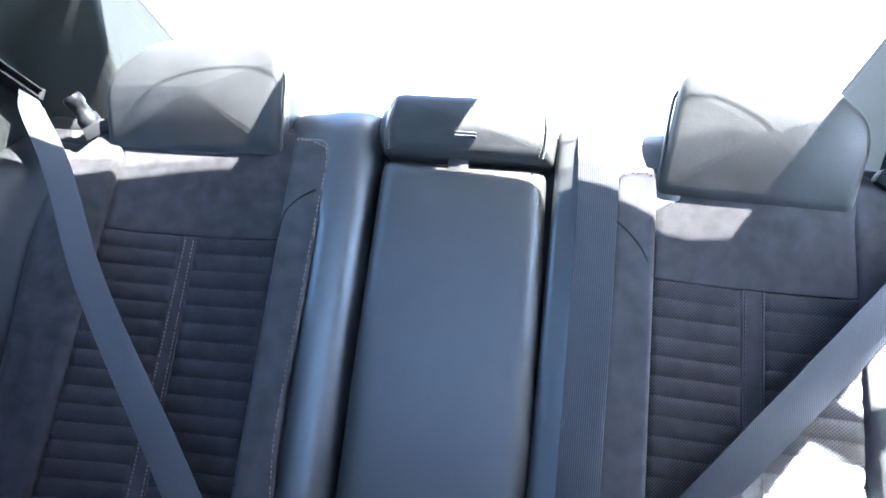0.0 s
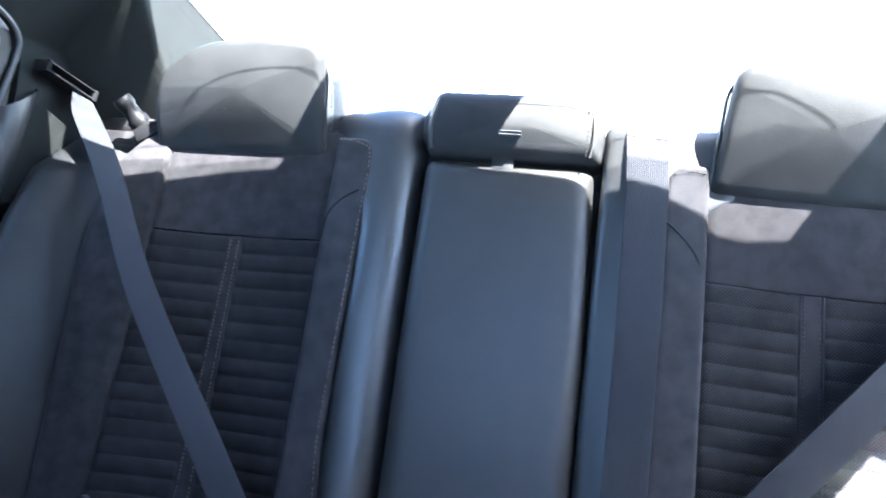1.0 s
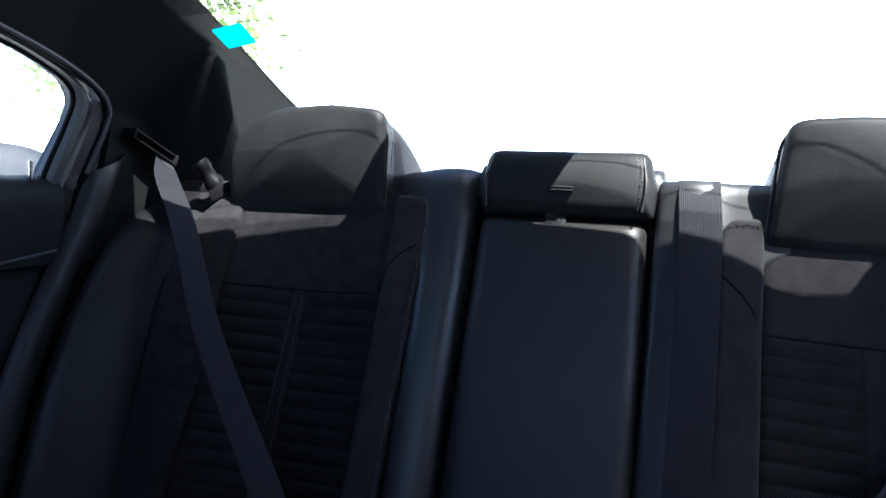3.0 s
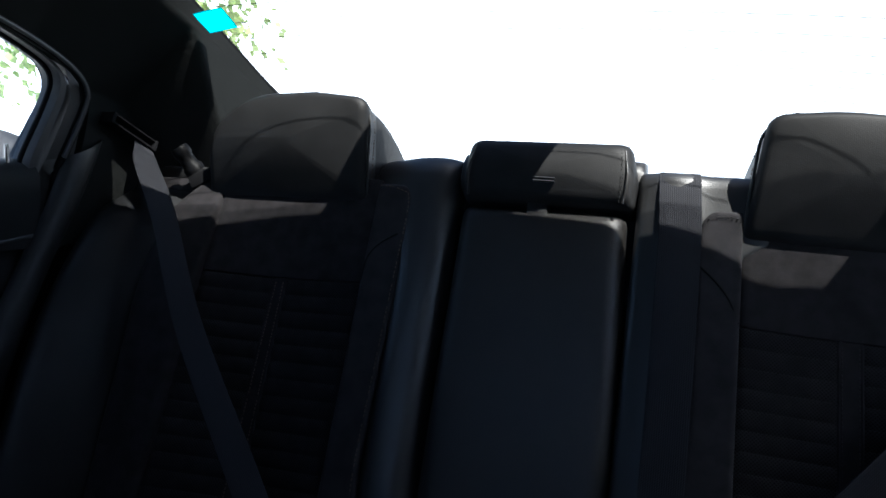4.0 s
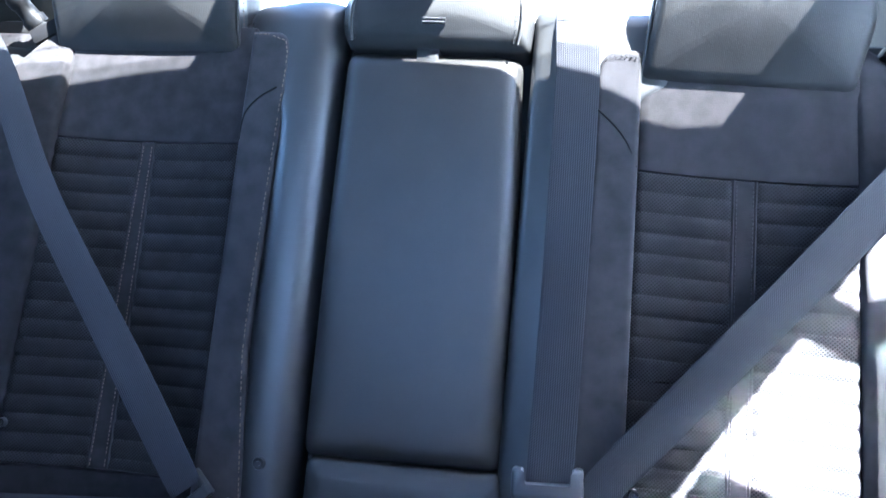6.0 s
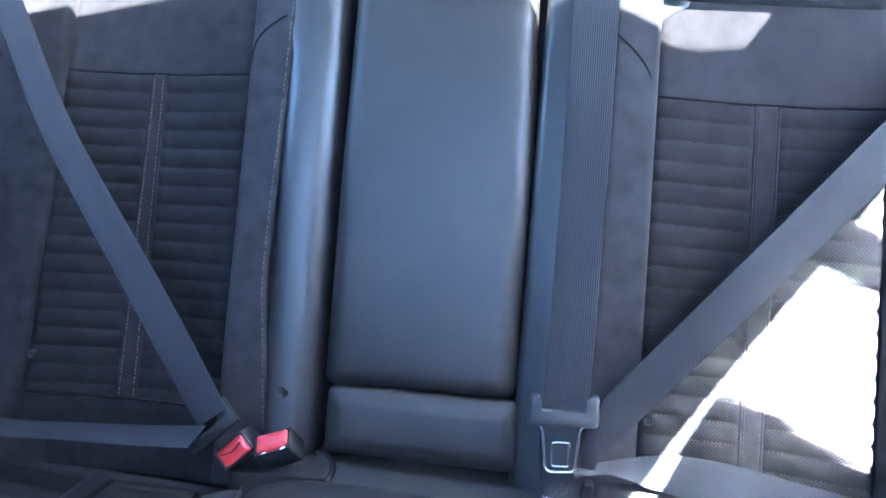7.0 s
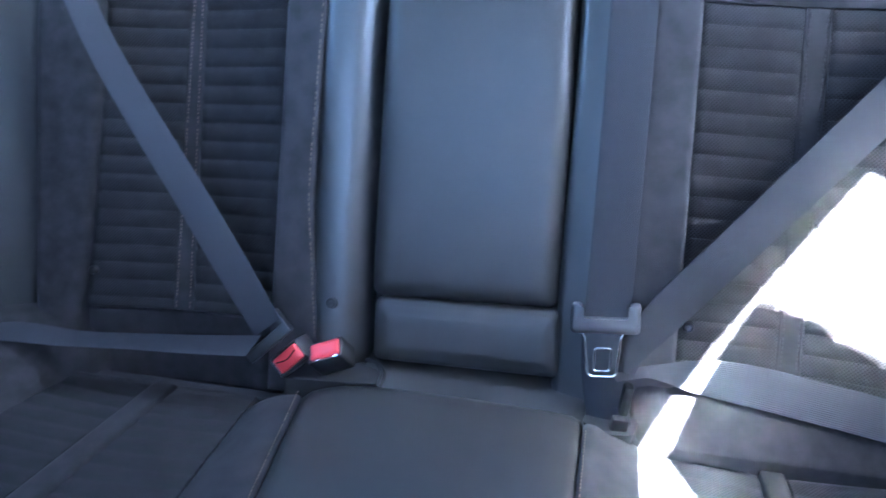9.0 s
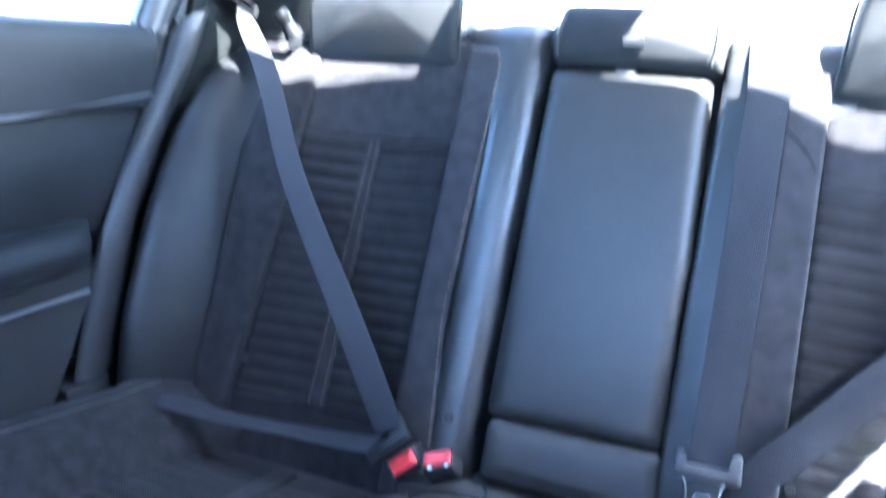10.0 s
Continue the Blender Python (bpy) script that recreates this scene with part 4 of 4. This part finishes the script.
# ---- rear seat: cushion ----
CUSHION = pose(0, -0.066, 0.363, -10) @ pose(0, 0, 0, -90)     # x across, z rearwards along the cushion, y down into it
bench = thing("rear_seat_cushion", "black leather and charcoal suede rear bench cushion", "seat cushion", CUSHION)
base = rounded([(-0.66, -0.52, 0.04), (0.66, -0.52, 0.04), (0.66, 0.02, 0.02), (-0.66, 0.02, 0.02)])
part("base", loft(base, [(0.0, 0.050), (0.0, 0.20)]), SUEDE, bench)
back_rim = lambda u: -0.006 - 0.034 * max(0, 1 - u / 0.22) ** 2
part("centre_pad", pad(lambda z: -0.176 - 0.19 * z, lambda z: 0.160, -0.50, back_rim, lambda x, z: 0.004 - 0.006 * math.sin(math.pi * (x + 0.172) / 0.332), r=0.012, rz=0.018, depth=0.06, nx=16, nz=24), LEATHER, bench, "black leather centre pad")
part("ledge", pad(-0.118, 0.165, -0.022, 0.075, lambda x, z: 0.008 - 0.22 * max(0, z) + 0.3 * max(0, -z), r=0.008, depth=0.08), LEATHER, bench, "black leather ledge behind the centre pad")
# Dark plate on the ledge in place of the recess's shade; nothing is hollowed.
pocket = rounded([(-0.205, -0.022, 0.01), (-0.205, 0.05, 0.01), (-0.108, 0.046, 0.02), (-0.089, 0.022, 0.014), (-0.086, -0.006, 0.006)], 5)
part("pocket_shade", loft(pocket, [(0.004, 0.0015), (0.0, 0.003), (0.0, 0.03)]), DARK, bench, "dark plate standing in for the shaded recess at the buckles")
lip = smooth_path([(-0.118, 0.000, 0.047), (-0.101, 0.001, 0.041), (-0.088, 0.002, 0.022), (-0.084, 0.003, 0.0), (-0.085, 0.006, -0.008)], 6)
part("pocket_lip", tube(bmesh.new(), lip, 0.0035), LEATHER_SOFT, bench, "rolled leather lip of the recess")
# Dark overlay plate that paints the notch's shade over the suede.
slot = rounded([(0.160, -0.016, 0.01), (0.186, -0.036, 0.012), (0.214, -0.032, 0.012), (0.222, 0.0, 0.01), (0.222, 0.05, 0.01), (0.160, 0.05, 0.01)], 5)
part("gap_shade", loft(slot, [(0.004, 0.009), (0.0, 0.011), (0.0, 0.04)]), DARK, bench, "dark plate standing in for the shaded gap at the belt ends")
for sx in (-1, 1):
    e0 = (lambda z: 0.176 + 0.19 * z) if sx < 0 else (lambda z: 0.160)
    e1 = (lambda z: 0.244 + 0.09 * z) if sx < 0 else (lambda z: 0.234)
    part("suede_side", pad(lambda z: sx * e0(z), lambda z: sx * e1(z), -0.50, -0.028 if sx < 0 else -0.004, lambda x, z: 0.006 + 0.030 * max(0, (abs(x) - e0(z)) / (e1(z) - e0(z))) ** 2, r=0.006, rz=0.03, depth=0.06, nx=12, nz=24), SUEDE, bench, "charcoal suede side of the centre pad")
    stitching(bench, [(sx * (e0(z) + 0.004), 0.0045 if sx < 0 else 0.0040, z) for z in [-0.045 - 0.45 * k / 20 for k in range(21)]], THREAD, radius=0.0007)
    bands, rear = ((0.353, 0.385, 0.495), -0.012) if sx < 0 else ((0.350, 0.376, 0.490), -0.020)
    rows = [i / 220 for i in range(221)]
    ripple = lambda x, z: 0.0013 * (1 - abs(2 * ((-z / 0.027) % 1.0) - 1) ** 2.4)
    dip = lambda x, z: 0.034 + 0.006 * math.sin(math.pi * (abs(x) - 0.22) / 0.28)
    part("quilted_seat", pad(lambda z: sx * (e1(z) - 0.004), sx * bands[0], -0.50, rear, dip, r=0.006, rz=0.01, depth=0.04, nx=10, vs=rows, bead=ripple), QUILT, bench, "perforated charcoal suede in quilted rows")
    part("quilted_seat", pad(sx * bands[1], lambda z: sx * (bands[2] - 0.10 * z), -0.50, rear, dip, r=0.006, rz=0.01, depth=0.04, nx=10, vs=rows, bead=ripple), QUILT, bench, "perforated charcoal suede in quilted rows")
    part("centre_band", pad(sx * bands[0], sx * bands[1], -0.50, rear, lambda x, z: dip(x, z) - 0.004, r=0.004, depth=0.03, nx=8, nz=24), SUEDE, bench, "plain charcoal suede band")
    ramp = (lambda q: 0.043 + 0.033 * q) if sx < 0 else (lambda q: 0.024 - 0.080 * q)
    part("rear_flat", pad(sx * 0.213, sx * 0.56, rear - 0.001, 0.10 if sx < 0 else 0.055, lambda x, z: ramp(max(0, min(1, (z - rear) / 0.085))), r=0.012, rz=0.004, depth=0.09, nx=14, nz=16), QUILT if sx < 0 else SUEDE, bench, "charcoal suede rear edge")
    side = smooth_path([(0.494, 0.038, 0), (0.508, 0.014, 0), (0.535, -0.014, 0), (0.575, -0.036, 0), (0.622, -0.042, 0), (0.652, -0.008, 0), (0.658, 0.10, 0)], 4)

    def flank(u, v, sx=sx, side=side):
        z = -0.50 + 0.55 * v
        p = side[round(u * (len(side) - 1))]
        return sx * (p.x - (0.10 * z + 0.004) * max(0.0, 1 - (p.x - 0.494) / 0.10)), p.y - 0.012 * max(0, (z + 0.12) / 0.17) * (1 if p.y < 0.08 else 0), z

    part("side_bolster", sheet(flank, even(len(side) - 1), even(24), (0, 0.03, 0)), SUEDE, bench, "charcoal suede cushion side bolster")
    pipe = [(sx * 0.594, -0.0405 - 0.012 * max(0, (z + 0.12) / 0.17), z) for z in [-0.49 + 0.02 * k for k in range(24)]]
    part("piping", tube(bmesh.new(), pipe, 0.002), LEATHER, bench)

# ---- seat belts ----
X = Vector((1, 0, 0))


def webbing(pts, sides, parent, label="", n=8, width=0.049):
    return part("webbing", ribbon(pts, sides, n=n, width=width), WEBBING, parent, label)


def facing(at, turn, normal):
    """A frame at a place: x leans up by turn degrees in the backrest's plane, z along the normal."""
    ex = Vector((math.cos(radians(turn)), 0, math.sin(radians(turn))))
    n = Vector(normal)
    n = (n - ex * n.dot(ex)).normalized()
    return SEAT @ Matrix.Translation(at) @ Matrix((ex, n.cross(ex), n)).transposed().to_4x4()


lb = thing("seat_belt", "dark grey seat belt drawn across and latched into its buckle", "seat belt", SEAT, "rear seat belts")
u = Vector((0.583, 0, 0.813))
webbing([(-0.652, 0.008, 0.548), (-0.637, -0.004, 0.530), (-0.605, -0.030, 0.500), (-0.531, -0.056, 0.416), (-0.445, -0.064, 0.268), (-0.310, -0.068, 0.085), (-0.237, -0.068, -0.018), (-0.216, -0.068, -0.047)], [Vector((0.10, 0.95, -0.15)), Vector((0.25, 0.90, 0.0)), Vector((0.50, 0.65, 0.25)), Vector((0.63, 0.50, 0.42)), Vector((0.62, 0.52, 0.44)), Vector((0.68, 0.40, 0.48)), Vector((0.76, 0.10, 0.58)), Vector((0.76, 0.0, 0.60))], lb, "shoulder strap", width=(0.040, 0.038, 0.035, 0.034, 0.036, 0.039, 0.040, 0.040))
webbing([(-0.232, -0.070, -0.071), (-0.306, -0.070, -0.078), (-0.39, -0.070, -0.084), (-0.47, -0.078, -0.088), (-0.545, -0.098, -0.083), (-0.60, -0.110, -0.088)], [Vector((0.1, 0.85, 0.5)), Vector((-0.05, 0.90, 0.42)), Vector((-0.08, 0.93, 0.33)), Vector((-0.1, 0.93, 0.3)), Vector((0.1, 0.85, 0.45)), Vector((0.3, 0.85, 0.35))], lb, "lap strap", width=0.037)
tongue = thing("latch_tongue", "black plastic latch tongue threaded with webbing", "belt tongue", SEAT)
m_tongue = SEAT.inverted() @ facing((-0.217, -0.060, -0.066), 44, (0.2, -0.9, 0.2))
bm = box(bmesh.new(), (-0.033, -0.008, -0.006), (0.033, 0.006, 0.007), 0.003, m_tongue)
box(bm, (-0.034, -0.008, -0.006), (-0.026, 0.018, 0.006), 0.003, m_tongue)
box(bm, (0.026, -0.008, -0.006), (0.034, 0.026, 0.006), 0.003, m_tongue)
part("cover", bm, PLASTIC, tongue)

cb = thing("centre_belt", "dark grey centre seat belt hanging with its latch plate", "seat belt", SEAT, "rear seat belts")
webbing([(0.166, 0.11, 0.546), (0.166, 0.06, 0.5480), (0.167, 0.022, 0.5475), (0.1675, 0.004, 0.540), (0.169, -0.0050, 0.520), (0.172, -0.0095, 0.48), (0.1735, -0.0115, 0.44), (0.1755, -0.013, 0.30), (0.1765, -0.014, 0.13), (0.1765, -0.022, 0.0), (0.1765, -0.035, -0.012)], [X] * 11, cb, width=0.0505)
webbing([(0.175, -0.022, -0.02), (0.177, -0.028, -0.06), (0.188, -0.035, -0.115), (0.20, -0.05, -0.135)], [X, X, Vector((1, -0.2, 0.1)), Vector((1, -0.3, 0.2))], cb, "strap end going down between the cushions")
ring = rounded([(0.137, -0.018, 0.007), (0.213, -0.012, 0.007), (0.211, 0.022, 0.005), (0.201, 0.021, 0.004), (0.201, 0.003, 0.004), (0.148, -0.001, 0.004), (0.147, 0.016, 0.004), (0.136, 0.016, 0.005)], 4)
guide = loft(ring, [(0.004, -0.050), (0.001, -0.048), (0.0, -0.045), (0.0, -0.034), (0.002, -0.031)])
part("guide", guide, PLASTIC_GREY, cb, "grey plastic belt guide")
blade = rounded([(0.148, -0.014, 0.003), (0.154, -0.022, 0.008), (0.160, -0.066, 0.008), (0.191, -0.063, 0.008), (0.193, -0.018, 0.008), (0.199, -0.010, 0.003)], 5)
part("blade_rim", tube(bmesh.new(), [(p.x, -0.0405, p.y) for p in blade], 0.0023), CHROME, cb, "bright steel rim of the latch plate")
part("blade", loft(blade, [(0.0, -0.040), (0.0, -0.037)]), PLASTIC, cb, "black coated latch plate")
slot = rounded([(0.1665, -0.0585, 0.003), (0.1840, -0.0570, 0.003), (0.1830, -0.0310, 0.003), (0.1655, -0.0330, 0.003)], 3)
part("slot_rim", tube(bmesh.new(), [(p.x, -0.0425, p.y) for p in slot], 0.0017, closed=True), CHROME, cb, "bright rim of the latch slot")

rb = thing("seat_belt", "dark grey diagonal seat belt, lap strap loose on the cushion", "seat belt", SEAT, "rear seat belts")
wr = [Vector((-0.70, -0.1, 0.68)), Vector((-0.72, -0.25, 0.66)), Vector((-0.73, -0.32, 0.62)), Vector((-0.73, -0.30, 0.62)), Vector((-0.77, -0.25, 0.58)), Vector((-0.86, -0.1, 0.51)), Vector((-1.0, 0, 0.08))]
webbing([(0.655, -0.02, 0.530), (0.61, -0.055, 0.475), (0.43, -0.050, 0.250), (0.3095, -0.047, 0.1025), (0.233, -0.042, 0.0075), (0.210, -0.033, -0.034), (0.205, -0.031, -0.060)], wr, rb, "shoulder strap", width=(0.049, 0.049, 0.049, 0.047, 0.044, 0.026, 0.014))
webbing([(0.190, -0.036, -0.066), (0.205, -0.032, -0.0625), (0.223, -0.026, -0.0585), (0.2495, -0.015, -0.0595), (0.275, -0.0105, -0.060), (0.3015, -0.0095, -0.0605), (0.3475, -0.011, -0.064), (0.411, -0.016, -0.072), (0.470, -0.024, -0.079), (0.56, -0.045, -0.090), (0.64, -0.05, -0.105)],
        [Vector(v) for v in ((-0.4, 0.74, 0.5), (-0.44, 0.74, 0.51), (-0.47, 0.71, 0.53), (-0.2, 0.49, 0.85), (0, 0.26, 0.97), (0.02, 0.24, 0.97), (0.11, 0.30, 0.95), (0.13, 0.35, 0.93), (0.13, 0.40, 0.92), (0.1, 0.6, 0.8), (0, 0.9, 0.4))], rb, "lap strap", width=(0.013, 0.0136, 0.017, 0.0247, 0.0352, 0.0422, 0.0464, 0.0458, 0.0458, 0.047, 0.047))


# ---- buckles ----
def buckle(m, latched):
    k = thing("belt_buckle", "black plastic belt buckle with a red release button" + (", latched" if latched else ", empty"), "belt buckle", m, "belt buckles")
    shell = [Vector((p.x, p.y)) for p in rounded([(-0.0225, -0.0145, 0.004), (0.0225, -0.0145, 0.004), (0.0225, 0.0135, 0.004), (-0.0225, 0.0135, 0.004)], 4)]
    bm = loft(shell, [(0.004, 0.036), (0.0, 0.032), (0.0, 0.0), (0.0015, -0.002), (0.0035, -0.001), (0.0038, 0.006)])
    bmesh.ops.transform(bm, matrix=pose(0, 0, 0, -90), verts=bm.verts)
    part("housing", bm, PLASTIC, k)
    top = [Vector((p.x, p.y)) for p in rounded([(-0.0188, -0.0105, 0.003), (0.0188, -0.0105, 0.003), (0.0188, 0.0102, 0.003), (-0.0188, 0.0102, 0.003)], 4)]
    bm = loft(top, [(0.006, -0.0052), (0.0015, -0.0045), (0.0, -0.003), (0.0, 0.006)])
    bmesh.ops.transform(bm, matrix=pose(0, 0, 0, -90), verts=bm.verts)
    part("release_button", bm, RED, k, "red release button")
    if latched:
        groove = tube(bmesh.new(), smooth_path([(-0.015, 0.005, 0.0052), (0.0, 0.0, 0.0060), (0.015, 0.003, 0.0052)], 6), 0.0008)
        part("crease", groove, RUBBER, k)
    else:
        # Two chrome chips added as the glints along the slot.
        for px in (-0.010, 0.013):
            part("slot_glint", box(bmesh.new(), (px - 0.0030, -0.0125, 0.0012), (px + 0.0030, -0.0108, 0.0024), 0.0003), CHROME, k, "chrome chip standing in for a glint on the slot edge", smooth=False)
    return k


buckle(facing((-0.147, -0.054, -0.070), 22, (-0.15, -0.80, 0.62)), False)
buckle(facing((-0.194, -0.052, -0.086), 44, (0.30, -0.85, 0.30)), True)
rk = thing("belt_anchor", "small black buckle end sunk between cushion and backrest", "belt buckle", SEAT)
bm = bmesh.new()
box(bm, (-0.006, -0.008, -0.020), (0.006, 0.008, 0.018), 0.0055, pose(0.204, -0.048, -0.084, 15, 5, 8))
box(bm, (-0.009, -0.006, -0.018), (0.009, 0.006, 0.012), 0.003, pose(0.199, -0.052, -0.116, 15, 5, 8))
part("housing", bm, RUBBER, rk)

# ---- shoulder corner: latch knob by the pillar ----
for sx in (-1, 1):
    kn = thing("seat_latch", "black plastic backrest latch beside the headrest", "latch", SEAT, "backrest latches")
    foot, head = Vector((sx * 0.546, 0.004, 0.510)), Vector((sx * 0.566, -0.022, 0.537))
    axis = (head - foot).normalized()
    turn = axis.to_track_quat("Z", "Y").to_matrix().to_4x4()
    rings = [(0.0155, -0.006), (0.0155, 0.004), (0.0125, 0.007), (0.0118, 0.022), (0.0138, 0.025), (0.0142, 0.035), (0.0122, 0.039), (0.0, 0.0395)]
    bm = bmesh.new()
    loops = [[bm.verts.new((r * math.cos(a), r * math.sin(a), h)) for a in [k * math.pi / 10 for k in range(20)]] for r, h in rings if r]
    for la, lb2 in zip(loops, loops[1:]):
        for k in range(20):
            bm.faces.new((la[k], la[(k + 1) % 20], lb2[(k + 1) % 20], lb2[k]))
    bm.faces.new(loops[0])
    bm.faces.new(loops[-1])
    bmesh.ops.recalc_face_normals(bm, faces=bm.faces)
    bmesh.ops.transform(bm, matrix=Matrix.Translation(foot) @ turn, verts=bm.verts)
    part("knob", bm, KNOB_SHADED, kn)
    part("collar", box(bmesh.new(), (-0.022, -0.014, -0.03), (0.022, 0.018, -0.010), 0.005, pose(sx * 0.536, 0.008, 0.514, 10, sx * 30, 0)), RUBBER, kn)
    part("plinth", box(bmesh.new(), (sx * 0.50, 0.03, 0.40), (sx * 0.64, 0.12, 0.505), 0.01), SUEDE, kn)

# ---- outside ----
# Added emissive sheet: it glows to whiten the view through the windows.
GLOW_BACKDROP = bpy.data.materials.new("glowing_backdrop")
GLOW_BACKDROP.use_nodes = True
backdrop_emission = GLOW_BACKDROP.node_tree.nodes.new("ShaderNodeEmission")
backdrop_emission.inputs["Color"].default_value, backdrop_emission.inputs["Strength"].default_value = (0.93, 0.97, 1.0, 1), 1.5
GLOW_BACKDROP.node_tree.links.new(backdrop_emission.outputs[0], GLOW_BACKDROP.node_tree.nodes["Material Output"].inputs["Surface"])
glow_backdrop = part("backdrop", sheet(lambda u, v: (120 * math.sin(-1.5 + 2.6 * u), 120 * math.cos(-1.5 + 2.6 * u), -0.3 + 48 * v), even(24), even(2)), GLOW_BACKDROP, None)
tagged(glow_backdrop, "glowing white backdrop added in the far distance", "backdrop", kind="structure")
ground = part("ground", sheet(lambda a, b: ((a - 0.5) * 900, (b - 0.5) * 900, -0.32), even(20), even(20)), ASPHALT, None)
tagged(ground, "pale worn concrete reaching to the horizon", "ground", kind="structure")


def parked_car(m):
    """A small hatchback: lofted body, glasshouse with panes and pillars, wheels."""
    c = thing("parked_car", "pale blue hatchback parked on the concrete beside", "car", m)
    half = [(-2.0, 0.30, 0.62), (-1.95, 0.62, 0.74), (-1.2, 0.80, 0.82), (-0.6, 0.86, 0.84), (0.6, 0.90, 0.85), (1.5, 0.92, 0.82), (1.95, 0.80, 0.74), (2.0, 0.40, 0.68)]

    def shell(u, v):
        k = u * (len(half) - 1)
        i = min(int(k), len(half) - 2)
        p = [q + (r - q) * (k - i) for q, r in zip(half[i], half[i + 1])]
        a = math.pi * v
        return p[0], -p[2] * math.cos(a) * (0.90 + 0.10 * math.sin(a)), 0.22 + (p[1] - 0.22) * min(1.0, 1.35 * math.sin(a))

    part("body", sheet(shell, even(42), even(20)), CAR_PAINT, c)

    def cabin(u, v):
        x = -0.75 + 2.45 * u
        rise = 0.54 * max(0.0, 1 - (2 * u - 1) ** 4) ** 0.7
        a = math.pi * v
        return x, -0.66 * math.cos(a) * (1 - 0.25 * rise * math.sin(a)), 0.84 + rise * min(1.0, 1.5 * math.sin(a))

    part("windows", sheet(cabin, even(30), even(18)), PLASTIC, c, "dark glasshouse")
    part("roof", sheet(lambda u, v: (-0.25 + 1.5 * u, -0.46 + 0.92 * v, 1.385 - 0.10 * (2 * u - 1) ** 4 - 0.03 * (2 * v - 1) ** 4), even(14), even(10), (0, 0, -0.05)), CAR_PAINT, c)
    for x in (-1.2, 1.25):
        for y in (-0.80, 0.80):
            tyre = loft(rounded([(x - 0.31, 0.0, 0.31), (x + 0.31, 0.0, 0.31), (x + 0.31, 0.62, 0.31), (x - 0.31, 0.62, 0.31)], 8), [(0.04, y - 0.1), (0.0, y - 0.07), (0.0, y + 0.07), (0.04, y + 0.1)])
            w = part("wheel", tyre, RUBBER, c, "black tyre")
            part("rim", loft(rounded([(x - 0.19, 0.12, 0.19), (x + 0.19, 0.12, 0.19), (x + 0.19, 0.50, 0.19), (x - 0.19, 0.50, 0.19)], 6), [(0.0, y - 0.11), (0.0, y + 0.11)]), CAR_PAINT, w, "silver rim")
    return c


parked_car(Matrix.Translation((-7.6, 4.6, -0.32)) @ Matrix.Rotation(radians(75), 4, "Z"))


def tree(at, height, seed):
    rng = random.Random(seed)
    t = thing("tree", "green leafy tree standing behind the car", "tree", Matrix.Translation(at), "")
    bm = bmesh.new()
    pts = smooth_path([(0, 0, 0), (0.1, 0.05, height * 0.3), (-0.1, 0.1, height * 0.6), (0, 0, height * 0.95)], 5)
    rings = []
    for i, p in enumerate(pts):
        r = 0.20 * (1 - 0.85 * i / (len(pts) - 1)) * height / 6
        rings.append([bm.verts.new(p + Vector((r * math.cos(a), r * math.sin(a), 0))) for a in [k * math.pi / 4 for k in range(8)]])
    for a, b in zip(rings, rings[1:]):
        for k in range(8):
            bm.faces.new((a[k], a[(k + 1) % 8], b[(k + 1) % 8], b[k]))
    tips = []
    for k in range(14):
        h = height * (0.35 + 0.6 * k / 14)
        a = rng.uniform(0, 6.28)
        reach = height * 0.30 * math.sin(math.pi * (0.25 + 0.7 * k / 14))
        end = Vector((reach * math.cos(a), reach * math.sin(a), h + 0.15 * height * rng.uniform(0.2, 0.8)))
        tube(bm, [(0, 0, h), end * 0.5 + Vector((0, 0, h * 0.5 + 0.1)), end], 0.03 * height / 6, 5)
        tips.append(end)
    part("trunk", bm, BARK, t)
    verts, faces = [], []
    for tip in tips:
        for _ in range(260):
            q = Vector((rng.gauss(0, 1), rng.gauss(0, 1), rng.gauss(0, 0.8))) * height * 0.085 + tip
            n = Vector((rng.uniform(-1, 1), rng.uniform(-1, 1), rng.uniform(0, 1))).normalized()
            e = n.orthogonal().normalized()
            f = n.cross(e)
            w, l = rng.uniform(0.045, 0.08), rng.uniform(0.07, 0.12)
            k = len(verts)
            verts += [q - f * l, q + e * w, q + f * l, q - e * w]
            faces.append((k, k + 1, k + 2, k + 3))
    me = bpy.data.meshes.new("crown")
    me.from_pydata(verts, [], faces)
    me.materials.append(LEAF)
    crown = new("crown", me)
    crown.parent = t
    return t


tree((-9.5, 10.6, -0.32), 5.6, 3)
